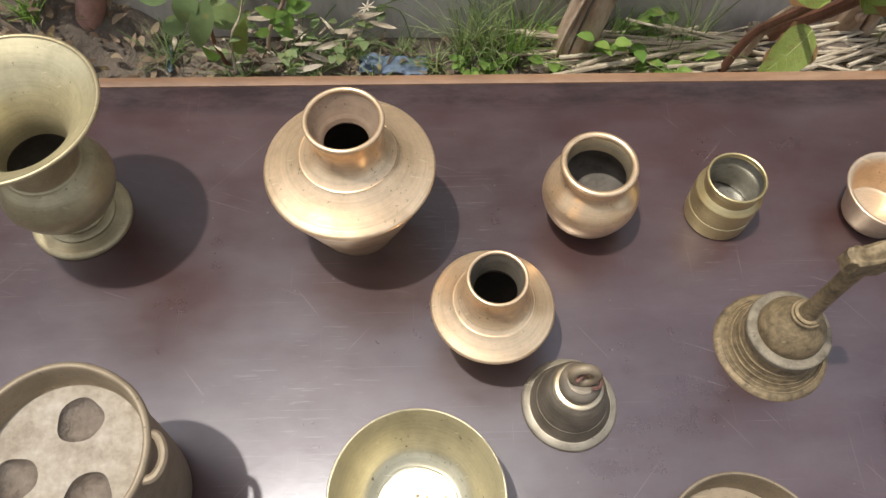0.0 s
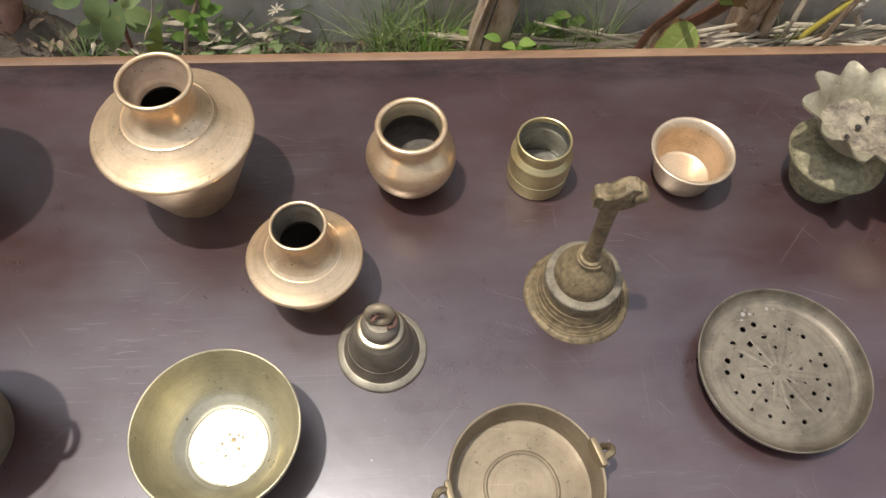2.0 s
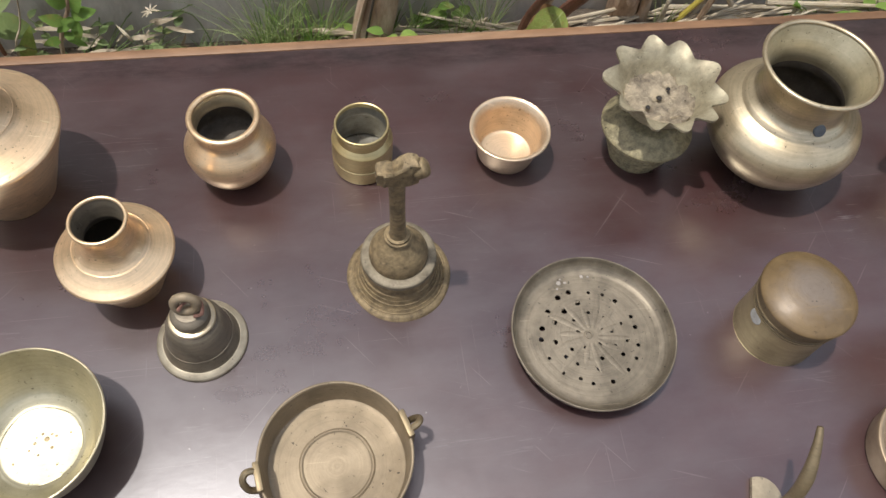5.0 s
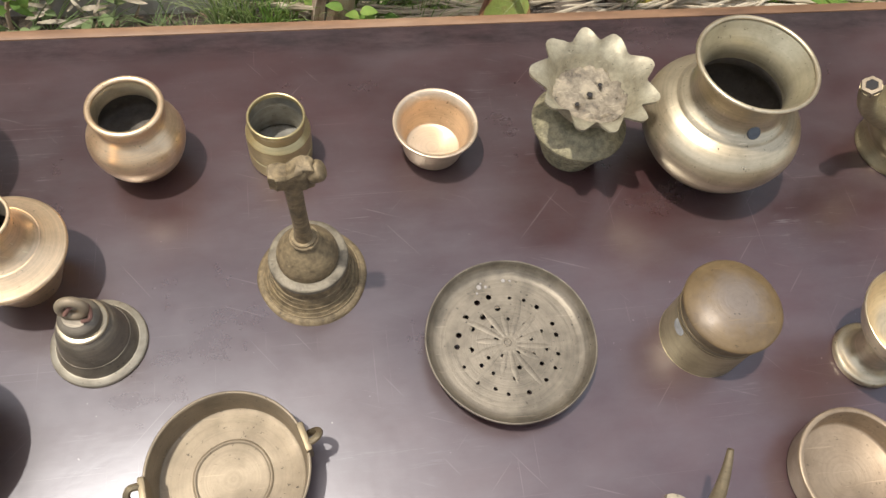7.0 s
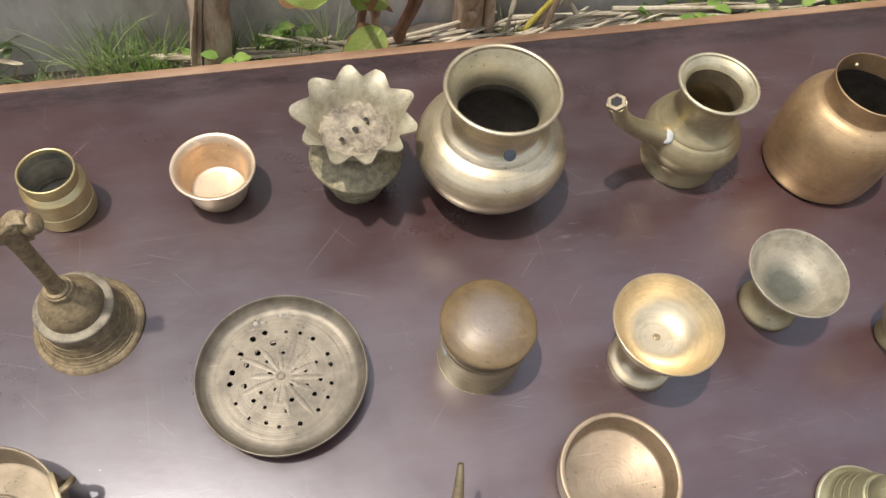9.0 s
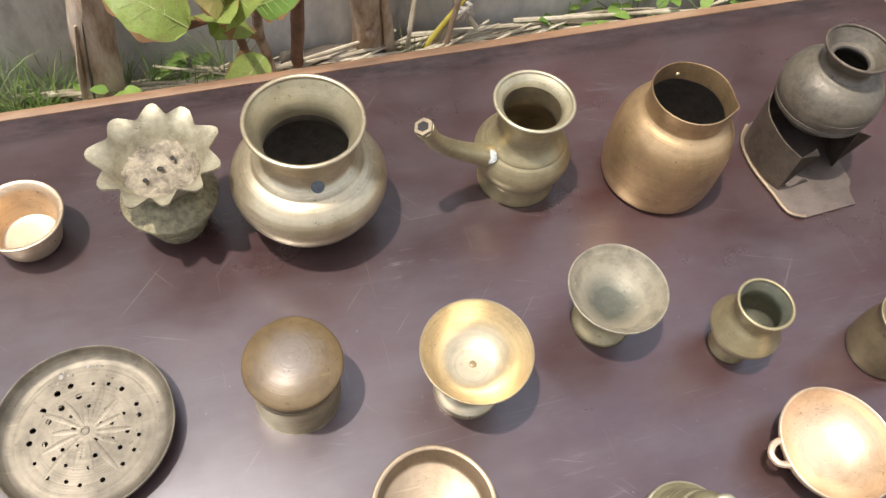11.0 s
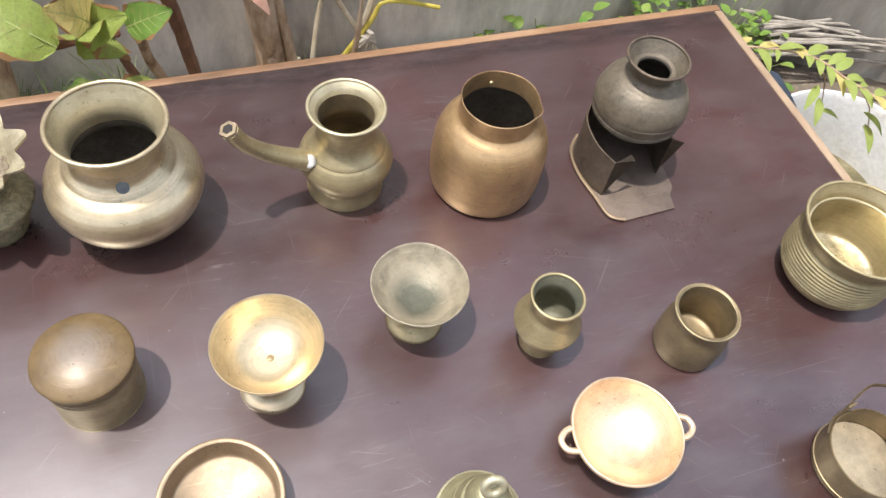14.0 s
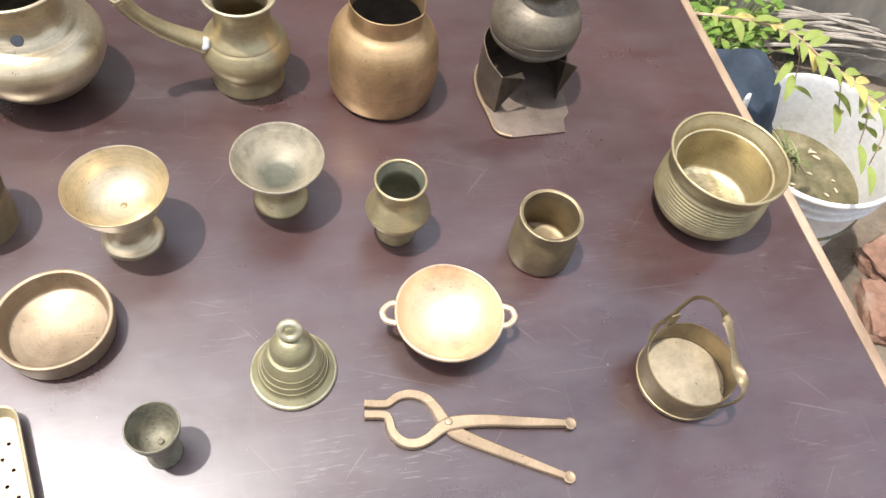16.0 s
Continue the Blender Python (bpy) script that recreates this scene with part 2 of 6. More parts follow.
def laminate():
    m, nt, s = material("dark_laminate")
    cloudy = ramp(nt, noise_tex(nt, 3.2, 7, 0.6), ((0.3, (0.027, 0.0090, 0.0083)), (0.52, (0.044, 0.0160, 0.0146)), (0.75, (0.066, 0.025, 0.0228))))
    dust = ramp(nt, noise_tex(nt, 9, 7, 0.7, (1, 2.2, 1)), ((0.38, grey(0)), (0.75, grey(0.5))))
    col = mix(nt, dust, cloudy, (0.095, 0.075, 0.074))
    scratches = ramp(nt, noise_tex(nt, 95, 2, 0.5, (0.06, 7.0, 1)), ((0.71, grey(0)), (0.745, grey(0.45))))
    scratches2 = ramp(nt, noise_tex(nt, 85, 2, 0.5, (7.0, 0.09, 1)), ((0.72, grey(0)), (0.76, grey(0.45))))
    for turn, scale, cut in ((0.9, 60, 0.735), (2.3, 55, 0.74), (0.35, 70, 0.735)):
        co, mp, n = (nt.nodes.new(k) for k in ("ShaderNodeTexCoord", "ShaderNodeMapping", "ShaderNodeTexNoise"))
        spin = nt.nodes.new("ShaderNodeMapping")
        spin.inputs["Rotation"].default_value = (0, 0, turn)
        mp.inputs["Scale"].default_value = (0.14, 6.0, 1)
        n.inputs["Scale"].default_value, n.inputs["Detail"].default_value = scale, 1.5
        nt.links.new(co.outputs["Object"], spin.inputs[0])
        nt.links.new(spin.outputs[0], mp.inputs[0])
        nt.links.new(mp.outputs[0], n.inputs["Vector"])
        hair = ramp(nt, n.outputs["Fac"], ((cut, grey(0)), (cut + 0.03, grey(0.32))))
        col = mix(nt, hair, col, (0.20, 0.16, 0.15))
    col = mix(nt, scratches, col, (0.15, 0.11, 0.105))
    col = mix(nt, scratches2, col, (0.15, 0.11, 0.105))
    # clusters of short pale scuffs
    where = ramp(nt, noise_tex(nt, 5, 4, 0.6), ((0.54, grey(0)), (0.66, grey(1.0))))
    streaks = ramp(nt, noise_tex(nt, 150, 3, 0.6, (0.22, 2.4, 1)), ((0.60, grey(0)), (0.68, grey(0.55))))
    scuffs = mix(nt, 1.0, where, streaks, "MULTIPLY")
    col = mix(nt, scuffs, col, (0.15, 0.125, 0.12))
    specks = ramp(nt, noise_tex(nt, 240, 1, 0.5), ((0.79, grey(0)), (0.82, grey(0.6))))
    col = mix(nt, specks, col, (0.35, 0.30, 0.27))
    # dark ragged strip along the far edge, less glossy
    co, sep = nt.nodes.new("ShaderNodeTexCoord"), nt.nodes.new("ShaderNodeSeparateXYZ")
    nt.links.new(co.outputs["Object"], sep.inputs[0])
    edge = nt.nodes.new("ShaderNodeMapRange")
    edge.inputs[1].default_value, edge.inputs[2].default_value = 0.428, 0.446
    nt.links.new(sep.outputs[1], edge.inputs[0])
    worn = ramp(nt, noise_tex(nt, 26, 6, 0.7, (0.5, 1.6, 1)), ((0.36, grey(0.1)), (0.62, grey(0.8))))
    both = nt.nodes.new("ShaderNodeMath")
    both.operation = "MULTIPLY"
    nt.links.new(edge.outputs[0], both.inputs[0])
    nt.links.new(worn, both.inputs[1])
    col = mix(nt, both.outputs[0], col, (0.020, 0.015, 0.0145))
    nt.links.new(col, s.inputs["Base Color"])
    r = ramp(nt, noise_tex(nt, 7, 7, 0.7), ((0.34, grey(0.26)), (0.66, grey(0.38))))
    nt.links.new(r, s.inputs["Roughness"])
    gloss = nt.nodes.new("ShaderNodeMath")
    gloss.operation, gloss.inputs[1].default_value, gloss.inputs[2].default_value = "MULTIPLY_ADD", -0.65, 0.86
    nt.links.new(both.outputs[0], gloss.inputs[0])
    nt.links.new(gloss.outputs[0], s.inputs["Specular IOR Level"])
    s.inputs["IOR"].default_value = 1.62
    bump(nt, s, noise_tex(nt, 60, 5, 0.6), 0.12, 0.0008)
    return m


def matte(name, stops, scale=8, rough=0.85, detail=6, stretch=(1, 1, 1), bumps=0.4, dist=0.004, fine=None):
    m, nt, s = material(name)
    col = ramp(nt, noise_tex(nt, scale, detail, 0.62, stretch), stops)
    grain = ramp(nt, noise_tex(nt, fine or scale * 9, 4, 0.7, stretch), ((0.3, grey(0.65)), (0.7, grey(1.0))))
    col = mix(nt, 0.6, col, grain, "MULTIPLY")
    nt.links.new(col, s.inputs["Base Color"])
    s.inputs["Roughness"].default_value = rough
    bump(nt, s, noise_tex(nt, fine or scale * 6, 6, 0.65, stretch), bumps, dist)
    return m


def leafy(name, a, b, rough=0.6, aged=0.0):
    """Leaf tissue; aged: how far brown blotches and a cellular vein net show."""
    m, nt, s = material(name)
    info = nt.nodes.new("ShaderNodeNewGeometry")
    col = ramp(nt, info.outputs["Random Per Island"], ((0.0, a), (1.0, b)))
    mottle = ramp(nt, noise_tex(nt, 60, 4, 0.6), ((0.3, grey(0.72)), (0.7, grey(1.0))))
    col = mix(nt, 0.6, col, mottle, "MULTIPLY")
    blotch = ramp(nt, noise_tex(nt, 26, 6, 0.7), ((0.56 - 0.06 * aged, grey(0)), (0.68 - 0.04 * aged, grey(0.6 + 0.4 * aged))))
    col = mix(nt, blotch, col, (0.36 - 0.14 * aged, 0.30 - 0.16 * aged, 0.09 - 0.03 * aged))
    if aged:
        cells = nt.nodes.new("ShaderNodeTexVoronoi")
        cells.feature = "DISTANCE_TO_EDGE"
        cells.inputs["Scale"].default_value = 130
        co = nt.nodes.new("ShaderNodeTexCoord")
        nt.links.new(co.outputs["Object"], cells.inputs["Vector"])
        net = ramp(nt, cells.outputs["Distance"], ((0.0, grey(0.16)), (0.12, grey(0))))
        col = mix(nt, net, col, tuple(min(1.0, 1.5 * c) for c in b))
    specks = ramp(nt, noise_tex(nt, 120, 4, 0.6), ((0.66, grey(0)), (0.72, grey(0.7))))
    col = mix(nt, specks, col, (0.16, 0.10, 0.05))
    nt.links.new(col, s.inputs["Base Color"])
    s.inputs["Roughness"].default_value = rough
    s.inputs["Specular IOR Level"].default_value = 0.3
    bump(nt, s, noise_tex(nt, 90, 4, 0.6), 0.5, 0.002)
    t = nt.nodes.new("ShaderNodeBsdfTranslucent")
    nt.links.new(col, t.inputs[0])
    add = nt.nodes.new("ShaderNodeMixShader")
    add.inputs[0].default_value = 0.40
    out = nt.nodes["Material Output"]
    nt.links.new(s.outputs[0], add.inputs[1])
    nt.links.new(t.outputs[0], add.inputs[2])
    nt.links.new(add.outputs[0], out.inputs[0])
    return m


table_dark = laminate()
edge_wood = matte("edge_wood", ((0.3, (0.11, 0.055, 0.026)), (0.5, (0.25, 0.135, 0.066)), (0.75, (0.35, 0.225, 0.13))), 16, 0.55, 6, (0.25, 1, 1), 0.3, 0.001)
edge_wood_end = matte("edge_wood_end", ((0.3, (0.22, 0.14, 0.085)), (0.55, (0.36, 0.26, 0.17)), (0.75, (0.46, 0.36, 0.26))), 14, 0.55, 6, (1, 0.25, 1), 0.3, 0.001)
leg_wood = matte("leg_wood", ((0.3, (0.10, 0.05, 0.03)), (0.7, (0.18, 0.10, 0.06))), 12, 0.6, 6, (1, 1, 0.2))
concrete = matte("weathered_concrete", ((0.27, (0.20, 0.175, 0.14)), (0.42, (0.48, 0.44, 0.375)), (0.58, (0.66, 0.615, 0.53)), (0.8, (0.78, 0.73, 0.64))), 5.0, 0.9, 8, (1, 1, 0.4), 0.6, 0.008, 26)
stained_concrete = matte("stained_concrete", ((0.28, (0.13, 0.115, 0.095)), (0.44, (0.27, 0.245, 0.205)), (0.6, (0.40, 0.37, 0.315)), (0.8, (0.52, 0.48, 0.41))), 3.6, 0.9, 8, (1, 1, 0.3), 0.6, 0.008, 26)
clay_dust = matte("dusty_crust", ((0.25, (0.24, 0.19, 0.13)), (0.5, (0.37, 0.31, 0.225)), (0.75, (0.46, 0.40, 0.31))), 40, 0.85, 8, (1, 1, 1), 0.6, 0.0018, 160)
burnt_crust = matte("burnt_crust", ((0.25, (0.13, 0.098, 0.068)), (0.5, (0.22, 0.172, 0.125)), (0.75, (0.32, 0.265, 0.20))), 60, 0.9, 8, (1, 1, 1), 1.0, 0.004, 130)
grey_stick = matte("grey_stick", ((0.3, (0.22, 0.19, 0.155)), (0.7, (0.45, 0.40, 0.335))), 20, 0.9, 6)
plate_brown = brass("plate_brown", (0.17, 0.128, 0.098), (0.085, 0.063, 0.048), 0.5, (0.46, 0.64), 1.0, 0.4, 0.1, 0.4, 34)
soil = matte("litter_soil", ((0.25, (0.075, 0.058, 0.042)), (0.5, (0.18, 0.14, 0.10)), (0.75, (0.32, 0.26, 0.19))), 5, 0.95, 8, (1, 1, 1), 0.9, 0.02, 45)
bark = matte("bark", ((0.30, (0.15, 0.085, 0.05)), (0.46, (0.46, 0.32, 0.205)), (0.70, (0.66, 0.54, 0.40))), 22, 0.9, 8, (1, 1, 0.25), 0.8, 0.006)
twig_red = matte("red_twig", ((0.3, (0.13, 0.05, 0.025)), (0.7, (0.26, 0.11, 0.06))), 30, 0.7, 5, (1, 1, 0.2))
straw = matte("dry_reed", ((0.25, (0.22, 0.165, 0.10)), (0.48, (0.50, 0.41, 0.28)), (0.72, (0.70, 0.62, 0.46))), 9, 0.8, 6, (1, 1, 1), 0.3, 0.002)
grass_green = leafy("grass_green", (0.15, 0.23, 0.06), (0.46, 0.52, 0.24))
fresh_green = leafy("fresh_green", (0.14, 0.27, 0.05), (0.32, 0.45, 0.10))
dull_green = leafy("dull_green", (0.16, 0.23, 0.08), (0.30, 0.37, 0.16))
big_leaf_green = leafy("broad_leaf_green", (0.25, 0.33, 0.07), (0.36, 0.42, 0.11), 0.45, 0.5)
yellow_leaf = leafy("yellowing_leaf", (0.62, 0.55, 0.20), (0.66, 0.50, 0.18), 0.45, 0.5)
withered = leafy("withered_margin", (0.22, 0.11, 0.05), (0.34, 0.19, 0.08), 0.8)
vein_pale = matte("leaf_vein", ((0.3, (0.34, 0.39, 0.12)), (0.7, (0.44, 0.47, 0.18))), 40, 0.6)
vine_green = leafy("vine_green", (0.30, 0.38, 0.09), (0.45, 0.50, 0.16))
dry_leaf = leafy("dry_leaf", (0.10, 0.062, 0.036), (0.44, 0.33, 0.21), 0.8)
white_plastic = matte("stained_white_plastic", ((0.28, (0.52, 0.46, 0.40)), (0.42, (0.74, 0.72, 0.68)), (0.7, (0.82, 0.81, 0.79))), 9, 0.45, 6, (1, 1, 1), 0.1, 0.001)
sludge = matte("muddy_water", ((0.3, (0.055, 0.050, 0.020)), (0.55, (0.16, 0.135, 0.07)), (0.75, (0.30, 0.26, 0.17))), 16, 0.25, 8, (1, 1, 1), 0.4, 0.004)
plank_pale = matte("pale_board", ((0.3, (0.30, 0.24, 0.17)), (0.7, (0.52, 0.44, 0.34))), 18, 0.85, 6, (0.3, 1, 1))
navy = matte("navy_cloth", ((0.3, (0.018, 0.028, 0.045)), (0.7, (0.045, 0.065, 0.095))), 12, 0.8)
brick_red = matte("crumbled_brick", ((0.28, (0.15, 0.08, 0.052)), (0.5, (0.27, 0.145, 0.095)), (0.75, (0.33, 0.235, 0.175))), 16, 0.92, 8, (1, 1, 1), 0.9, 0.008, 70)
pale_stone = matte("pale_stone", ((0.3, (0.25, 0.22, 0.185)), (0.7, (0.42, 0.375, 0.32))), 16, 0.9)
blue_rag = matte("faded_blue_sheet", ((0.3, (0.16, 0.23, 0.33)), (0.55, (0.30, 0.38, 0.48)), (0.75, (0.46, 0.50, 0.54))), 14, 0.7)
root_red = matte("terracotta", ((0.3, (0.30, 0.15, 0.10)), (0.7, (0.52, 0.31, 0.235))), 9, 0.85)
rope_mat = matte("rope", ((0.3, (0.40, 0.34, 0.27)), (0.7, (0.62, 0.56, 0.46))), 40, 0.9)
hose_yellow = matte("yellow_stem", ((0.3, (0.42, 0.34, 0.05)), (0.7, (0.60, 0.48, 0.09))), 12, 0.6)
rust = matte("rusty_wire", ((0.3, (0.10, 0.045, 0.03)), (0.7, (0.26, 0.13, 0.09))), 60, 0.8)
steel_grey = matte("grey_solder", ((0.35, (0.34, 0.32, 0.27)), (0.65, (0.60, 0.59, 0.55))), 60, 0.5)
blue_grey = matte("lead_patch", ((0.3, (0.085, 0.095, 0.10)), (0.7, (0.17, 0.18, 0.18))), 60, 0.55)

TOP = 0.75


# ---- mesh tools ----
def part(name, bm, mat, parent=None, label="", smooth=35):
    me = bpy.data.meshes.new(name)
    bm.normal_update()
    if smooth:
        for f in bm.faces:
            f.smooth = True
        for e in bm.edges:
            if len(e.link_faces) == 2 and e.calc_face_angle(0) > radians(smooth):
                e.smooth = False
    bm.to_mesh(me)
    bm.free()
    me.materials.append(mat)
    ob = new(name, me)
    ob.parent = parent
    return tagged(ob, label)


def thing(name, x, y, z=TOP, turn=0, lean=(0, 0), label="", category="", group=""):
    ob = new(name)
    ob.empty_display_size = 0.02
    ob.matrix_world = pose(x, y, z, lean[0], lean[1], turn)
    return tagged(ob, label, category, group)


def curve_through(pts, steps=5):
    """Points rounded by a Catmull-Rom curve; a point given twice stays a corner."""
    runs, run = [], [pts[0]]
    for p in pts[1:]:
        if p == run[-1]:
            runs.append(run)
            run = [p]
        else:
            run.append(p)
    runs.append(run)
    out = []
    for run in runs:
        if len(run) < 3:
            out += run
            continue
        q = [np.array(v, float) for v in ([run[0]] + run + [run[-1]])]
        for i in range(1, len(q) - 2):
            for k in range(steps):
                t = k / steps
                out.append(tuple(0.5 * (2 * q[i] + (q[i + 1] - q[i - 1]) * t + (2 * q[i - 1] - 5 * q[i] + 4 * q[i + 1] - q[i + 2]) * t * t
                                        + (3 * q[i] - q[i - 1] - 3 * q[i + 1] + q[i + 2]) * t ** 3)))
        out.append(run[-1])
    clean = [out[0]]
    for p in out[1:]:
        if math.dist(p, clean[-1]) > 1e-5:
            clean.append(p)
    return clean


def lathe(profile, seg=72, wobble=0.0, seed=0.0, steps=5, push=None, unit=0.001):
    """A turned form from (radius, height) pairs in millimetres, with a little of the hand in it."""
    pts = curve_through(profile, steps)
    bm = bmesh.new()
    rings = []
    for r, z in pts:
        r, z = r * unit, z * unit
        if r < 1e-6:
            rings.append([bm.verts.new((0, 0, z))])
            continue
        ring = []
        for i in range(seg):
            a = 2 * math.pi * i / seg
            d = wobble * noise.noise((1.3 * math.cos(a) + seed, 1.3 * math.sin(a) - seed, 14 * z + seed)) * unit
            d *= min(1.0, (r / 0.035) ** 2)
            rr = r + d
            zz = z + (0.5 * d if z > 0.004 else 0)
            v = Vector((rr * math.cos(a), rr * math.sin(a), zz))
            if push:
                v = push(v, a)
            ring.append(bm.verts.new(v))
        rings.append(ring)
    for a, b in zip(rings, rings[1:]):
        for i in range(seg):
            j = (i + 1) % seg
            if len(a) == 1 and len(b) == 1:
                break
            if len(a) == 1:
                bm.faces.new((a[0], b[j], b[i]))
            elif len(b) == 1:
                bm.faces.new((a[i], a[j], b[0]))
            else:
                bm.faces.new((a[i], a[j], b[j], b[i]))
    return bm


def bead(radius, height, thick, seg=72, tall=1.0):
    """A ring of round section."""
    prof = [(radius + thick * math.cos(k * math.pi / 6), height + tall * thick * math.sin(k * math.pi / 6)) for k in range(12)]
    prof.append(prof[0])
    bm = bmesh.new()
    rings = [[bm.verts.new((r * 0.001 * math.cos(2 * math.pi * i / seg), r * 0.001 * math.sin(2 * math.pi * i / seg), z * 0.001)) for i in range(seg)] for r, z in prof[:-1]]
    for k in range(12):
        a, b = rings[k], rings[(k + 1) % 12]
        for i in range(seg):
            j = (i + 1) % seg
            bm.faces.new((a[i], a[j], b[j], b[i]))
    return bm


def tube(path, radii, sides=10, flat=None, bm=None, up=(0, 0, 1), steps=4):
    """A round (or flattened: width, thickness) bar swept along a curve of points in metres."""
    pts = [Vector(p) for p in (curve_through([tuple(p) for p in path], steps) if len(path) > 2 else path)]
    n = len(pts)
    if isinstance(radii, (int, float)):
        radii = [radii] * 2
    bm = bm or bmesh.new()
    rings = []
    for i, p in enumerate(pts):
        d = (pts[min(i + 1, n - 1)] - pts[max(i - 1, 0)]).normalized()
        side = d.cross(Vector(up))
        side = side.normalized() if side.length > 1e-4 else d.orthogonal().normalized()
        top = side.cross(d).normalized()
        f = i / max(n - 1, 1) * (len(radii) - 1)
        k = min(int(f), len(radii) - 2)
        r = radii[k] + (radii[k + 1] - radii[k]) * (f - k)
        w, h = (flat[0] * r, flat[1] * r) if flat else (r, r)
        rings.append([bm.verts.new(p + side * w * math.cos(2 * math.pi * s / sides) + top * h * math.sin(2 * math.pi * s / sides)) for s in range(sides)])
    for a, b in zip(rings, rings[1:]):
        for s in range(sides):
            q = (s + 1) % sides
            bm.faces.new((a[s], a[q], b[q], b[s]))
    bm.faces.new(rings[0][::-1])
    bm.faces.new(rings[-1])
    return bm


def slab(outline, z0, z1, bevel=0.0, holes=()):
    """A plate of the given outline between two heights, with round holes (x, y, radius) right through it."""
    bm = bmesh.new()
    loops = [outline] + [[(x + r * math.cos(-k * math.pi / 5), y + r * math.sin(-k * math.pi / 5)) for k in range(10)] for x, y, r in holes]
    edges, both = [], []
    for lp in loops:
        lo, hi = [bm.verts.new((*p, z0)) for p in lp], [bm.verts.new((*p, z1)) for p in lp]
        both.append((lo, hi))
    for lo, hi in both:
        n = len(lo)
        for i in range(n):
            bm.faces.new((lo[i], lo[(i + 1) % n], hi[(i + 1) % n], hi[i]))
    for which in (0, 1):
        es = []
        for pair in both:
            vs = pair[which]
            es += [bm.edges.get((vs[i], vs[(i + 1) % len(vs)])) for i in range(len(vs))]
        bmesh.ops.triangle_fill(bm, use_beauty=True, use_dissolve=False, edges=es)
    bmesh.ops.recalc_face_normals(bm, faces=bm.faces)
    if bevel:
        top = [e for e in bm.edges if all(abs(v.co.z - z1) < 1e-7 for v in e.verts) and e.calc_face_angle(0) > 1]
        bmesh.ops.bevel(bm, geom=top, offset=bevel, segments=2, profile=0.6, affect="EDGES")
    return bm


def box(x0, x1, y0, y1, z0, z1, bevel=0.0, seg=2):
    bm = bmesh.new()
    bmesh.ops.create_cube(bm, size=1)
    for v in bm.verts:
        v.co = Vector(((x0 + x1) / 2 + v.co.x * (x1 - x0), (y0 + y1) / 2 + v.co.y * (y1 - y0), (z0 + z1) / 2 + v.co.z * (z1 - z0)))
    if bevel:
        bmesh.ops.bevel(bm, geom=bm.edges[:], offset=bevel, segments=seg, profile=0.6, affect="EDGES")
    return bm


def shift(bm, m):
    bmesh.ops.transform(bm, matrix=m, verts=bm.verts[:])
    return bm


# ---- structure: ground, walls ----
def uneven_sheet(x0, x1, y0, y1, nx, ny, amp, freq):
    bm = bmesh.new()
    grid = [[bm.verts.new((x0 + (x1 - x0) * i / nx, y0 + (y1 - y0) * j / ny, amp * noise.noise((freq * (x0 + (x1 - x0) * i / nx), freq * (y0 + (y1 - y0) * j / ny), 3.1))
                           + 0.4 * amp * noise.noise((4 * freq * (x0 + (x1 - x0) * i / nx), 4 * freq * (y0 + (y1 - y0) * j / ny), 7.7)))) for i in range(nx + 1)] for j in range(ny + 1)]
    for j in range(ny):
        for i in range(nx):
            bm.faces.new((grid[j][i], grid[j][i + 1], grid[j + 1][i + 1], grid[j + 1][i]))
    return bm


ground_sheet = uneven_sheet(-40, 40, -40, 40, 400, 400, 0.02, 1.7)
shift(ground_sheet, pose(0, 0, -0.10))
ground = part("ground", ground_sheet, soil)
tagged(ground, "bare brown soil littered with dry leaves", "ground", kind="structure")


def wall(name, a, b, height, thick, label, mat=None):
    """A rough concrete wall from a to b in plan, with its thickness behind the line."""
    a, b = Vector(a), Vector(b)
    d = (b - a)
    n = Vector((-d.y, d.x)).normalized()
    bm = bmesh.new()
    nx, nz = max(4, int(d.length / 0.06)), 44
    cols = []
    for off in (0.0, thick):
        cols.append([[bm.verts.new((*(a + d * i / nx + n * (off + (0.012 * noise.noise((3 * i * d.length / nx, 4 * k * height / nz, off)) if off == 0 else 0))), -0.2 + (height + 0.2) * k / nz)) for i in range(nx + 1)] for k in range(nz + 1)])
    for s, g in enumerate(cols):
        for k in range(nz):
            for i in range(nx):
                q = (g[k][i], g[k][i + 1], g[k + 1][i + 1], g[k + 1][i])
                bm.faces.new(q if s == 0 else q[::-1])
    f, r = cols
    for i in range(nx):
        bm.faces.new((f[nz][i], f[nz][i + 1], r[nz][i + 1], r[nz][i]))
    for k in range(nz):
        bm.faces.new((f[k][0], f[k + 1][0], r[k + 1][0], r[k][0]))
        bm.faces.new((f[k][nx], r[k][nx], r[k + 1][nx], f[k + 1][nx]))
    return tagged(part(name, bm, mat or concrete), label, "wall", kind="structure")


WALL_Y = 1.77
# The upper part is unseen height, added to darken the far tabletop's reflections
wall("wall_back", (-4.0, WALL_Y), (2.70, WALL_Y), 2.4, 0.15, "weathered grey concrete garden wall with stains")
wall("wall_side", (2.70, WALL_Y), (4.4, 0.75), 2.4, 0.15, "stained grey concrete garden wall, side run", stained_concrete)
# Unseen wall added on the camera side; it blocks sky and darkens vessel fronts
wall("wall_unseen", (4.6, -2.3), (-4.2, -2.3), 2.0, 0.2, "plain unseen wall added behind the camera to cut sky light")

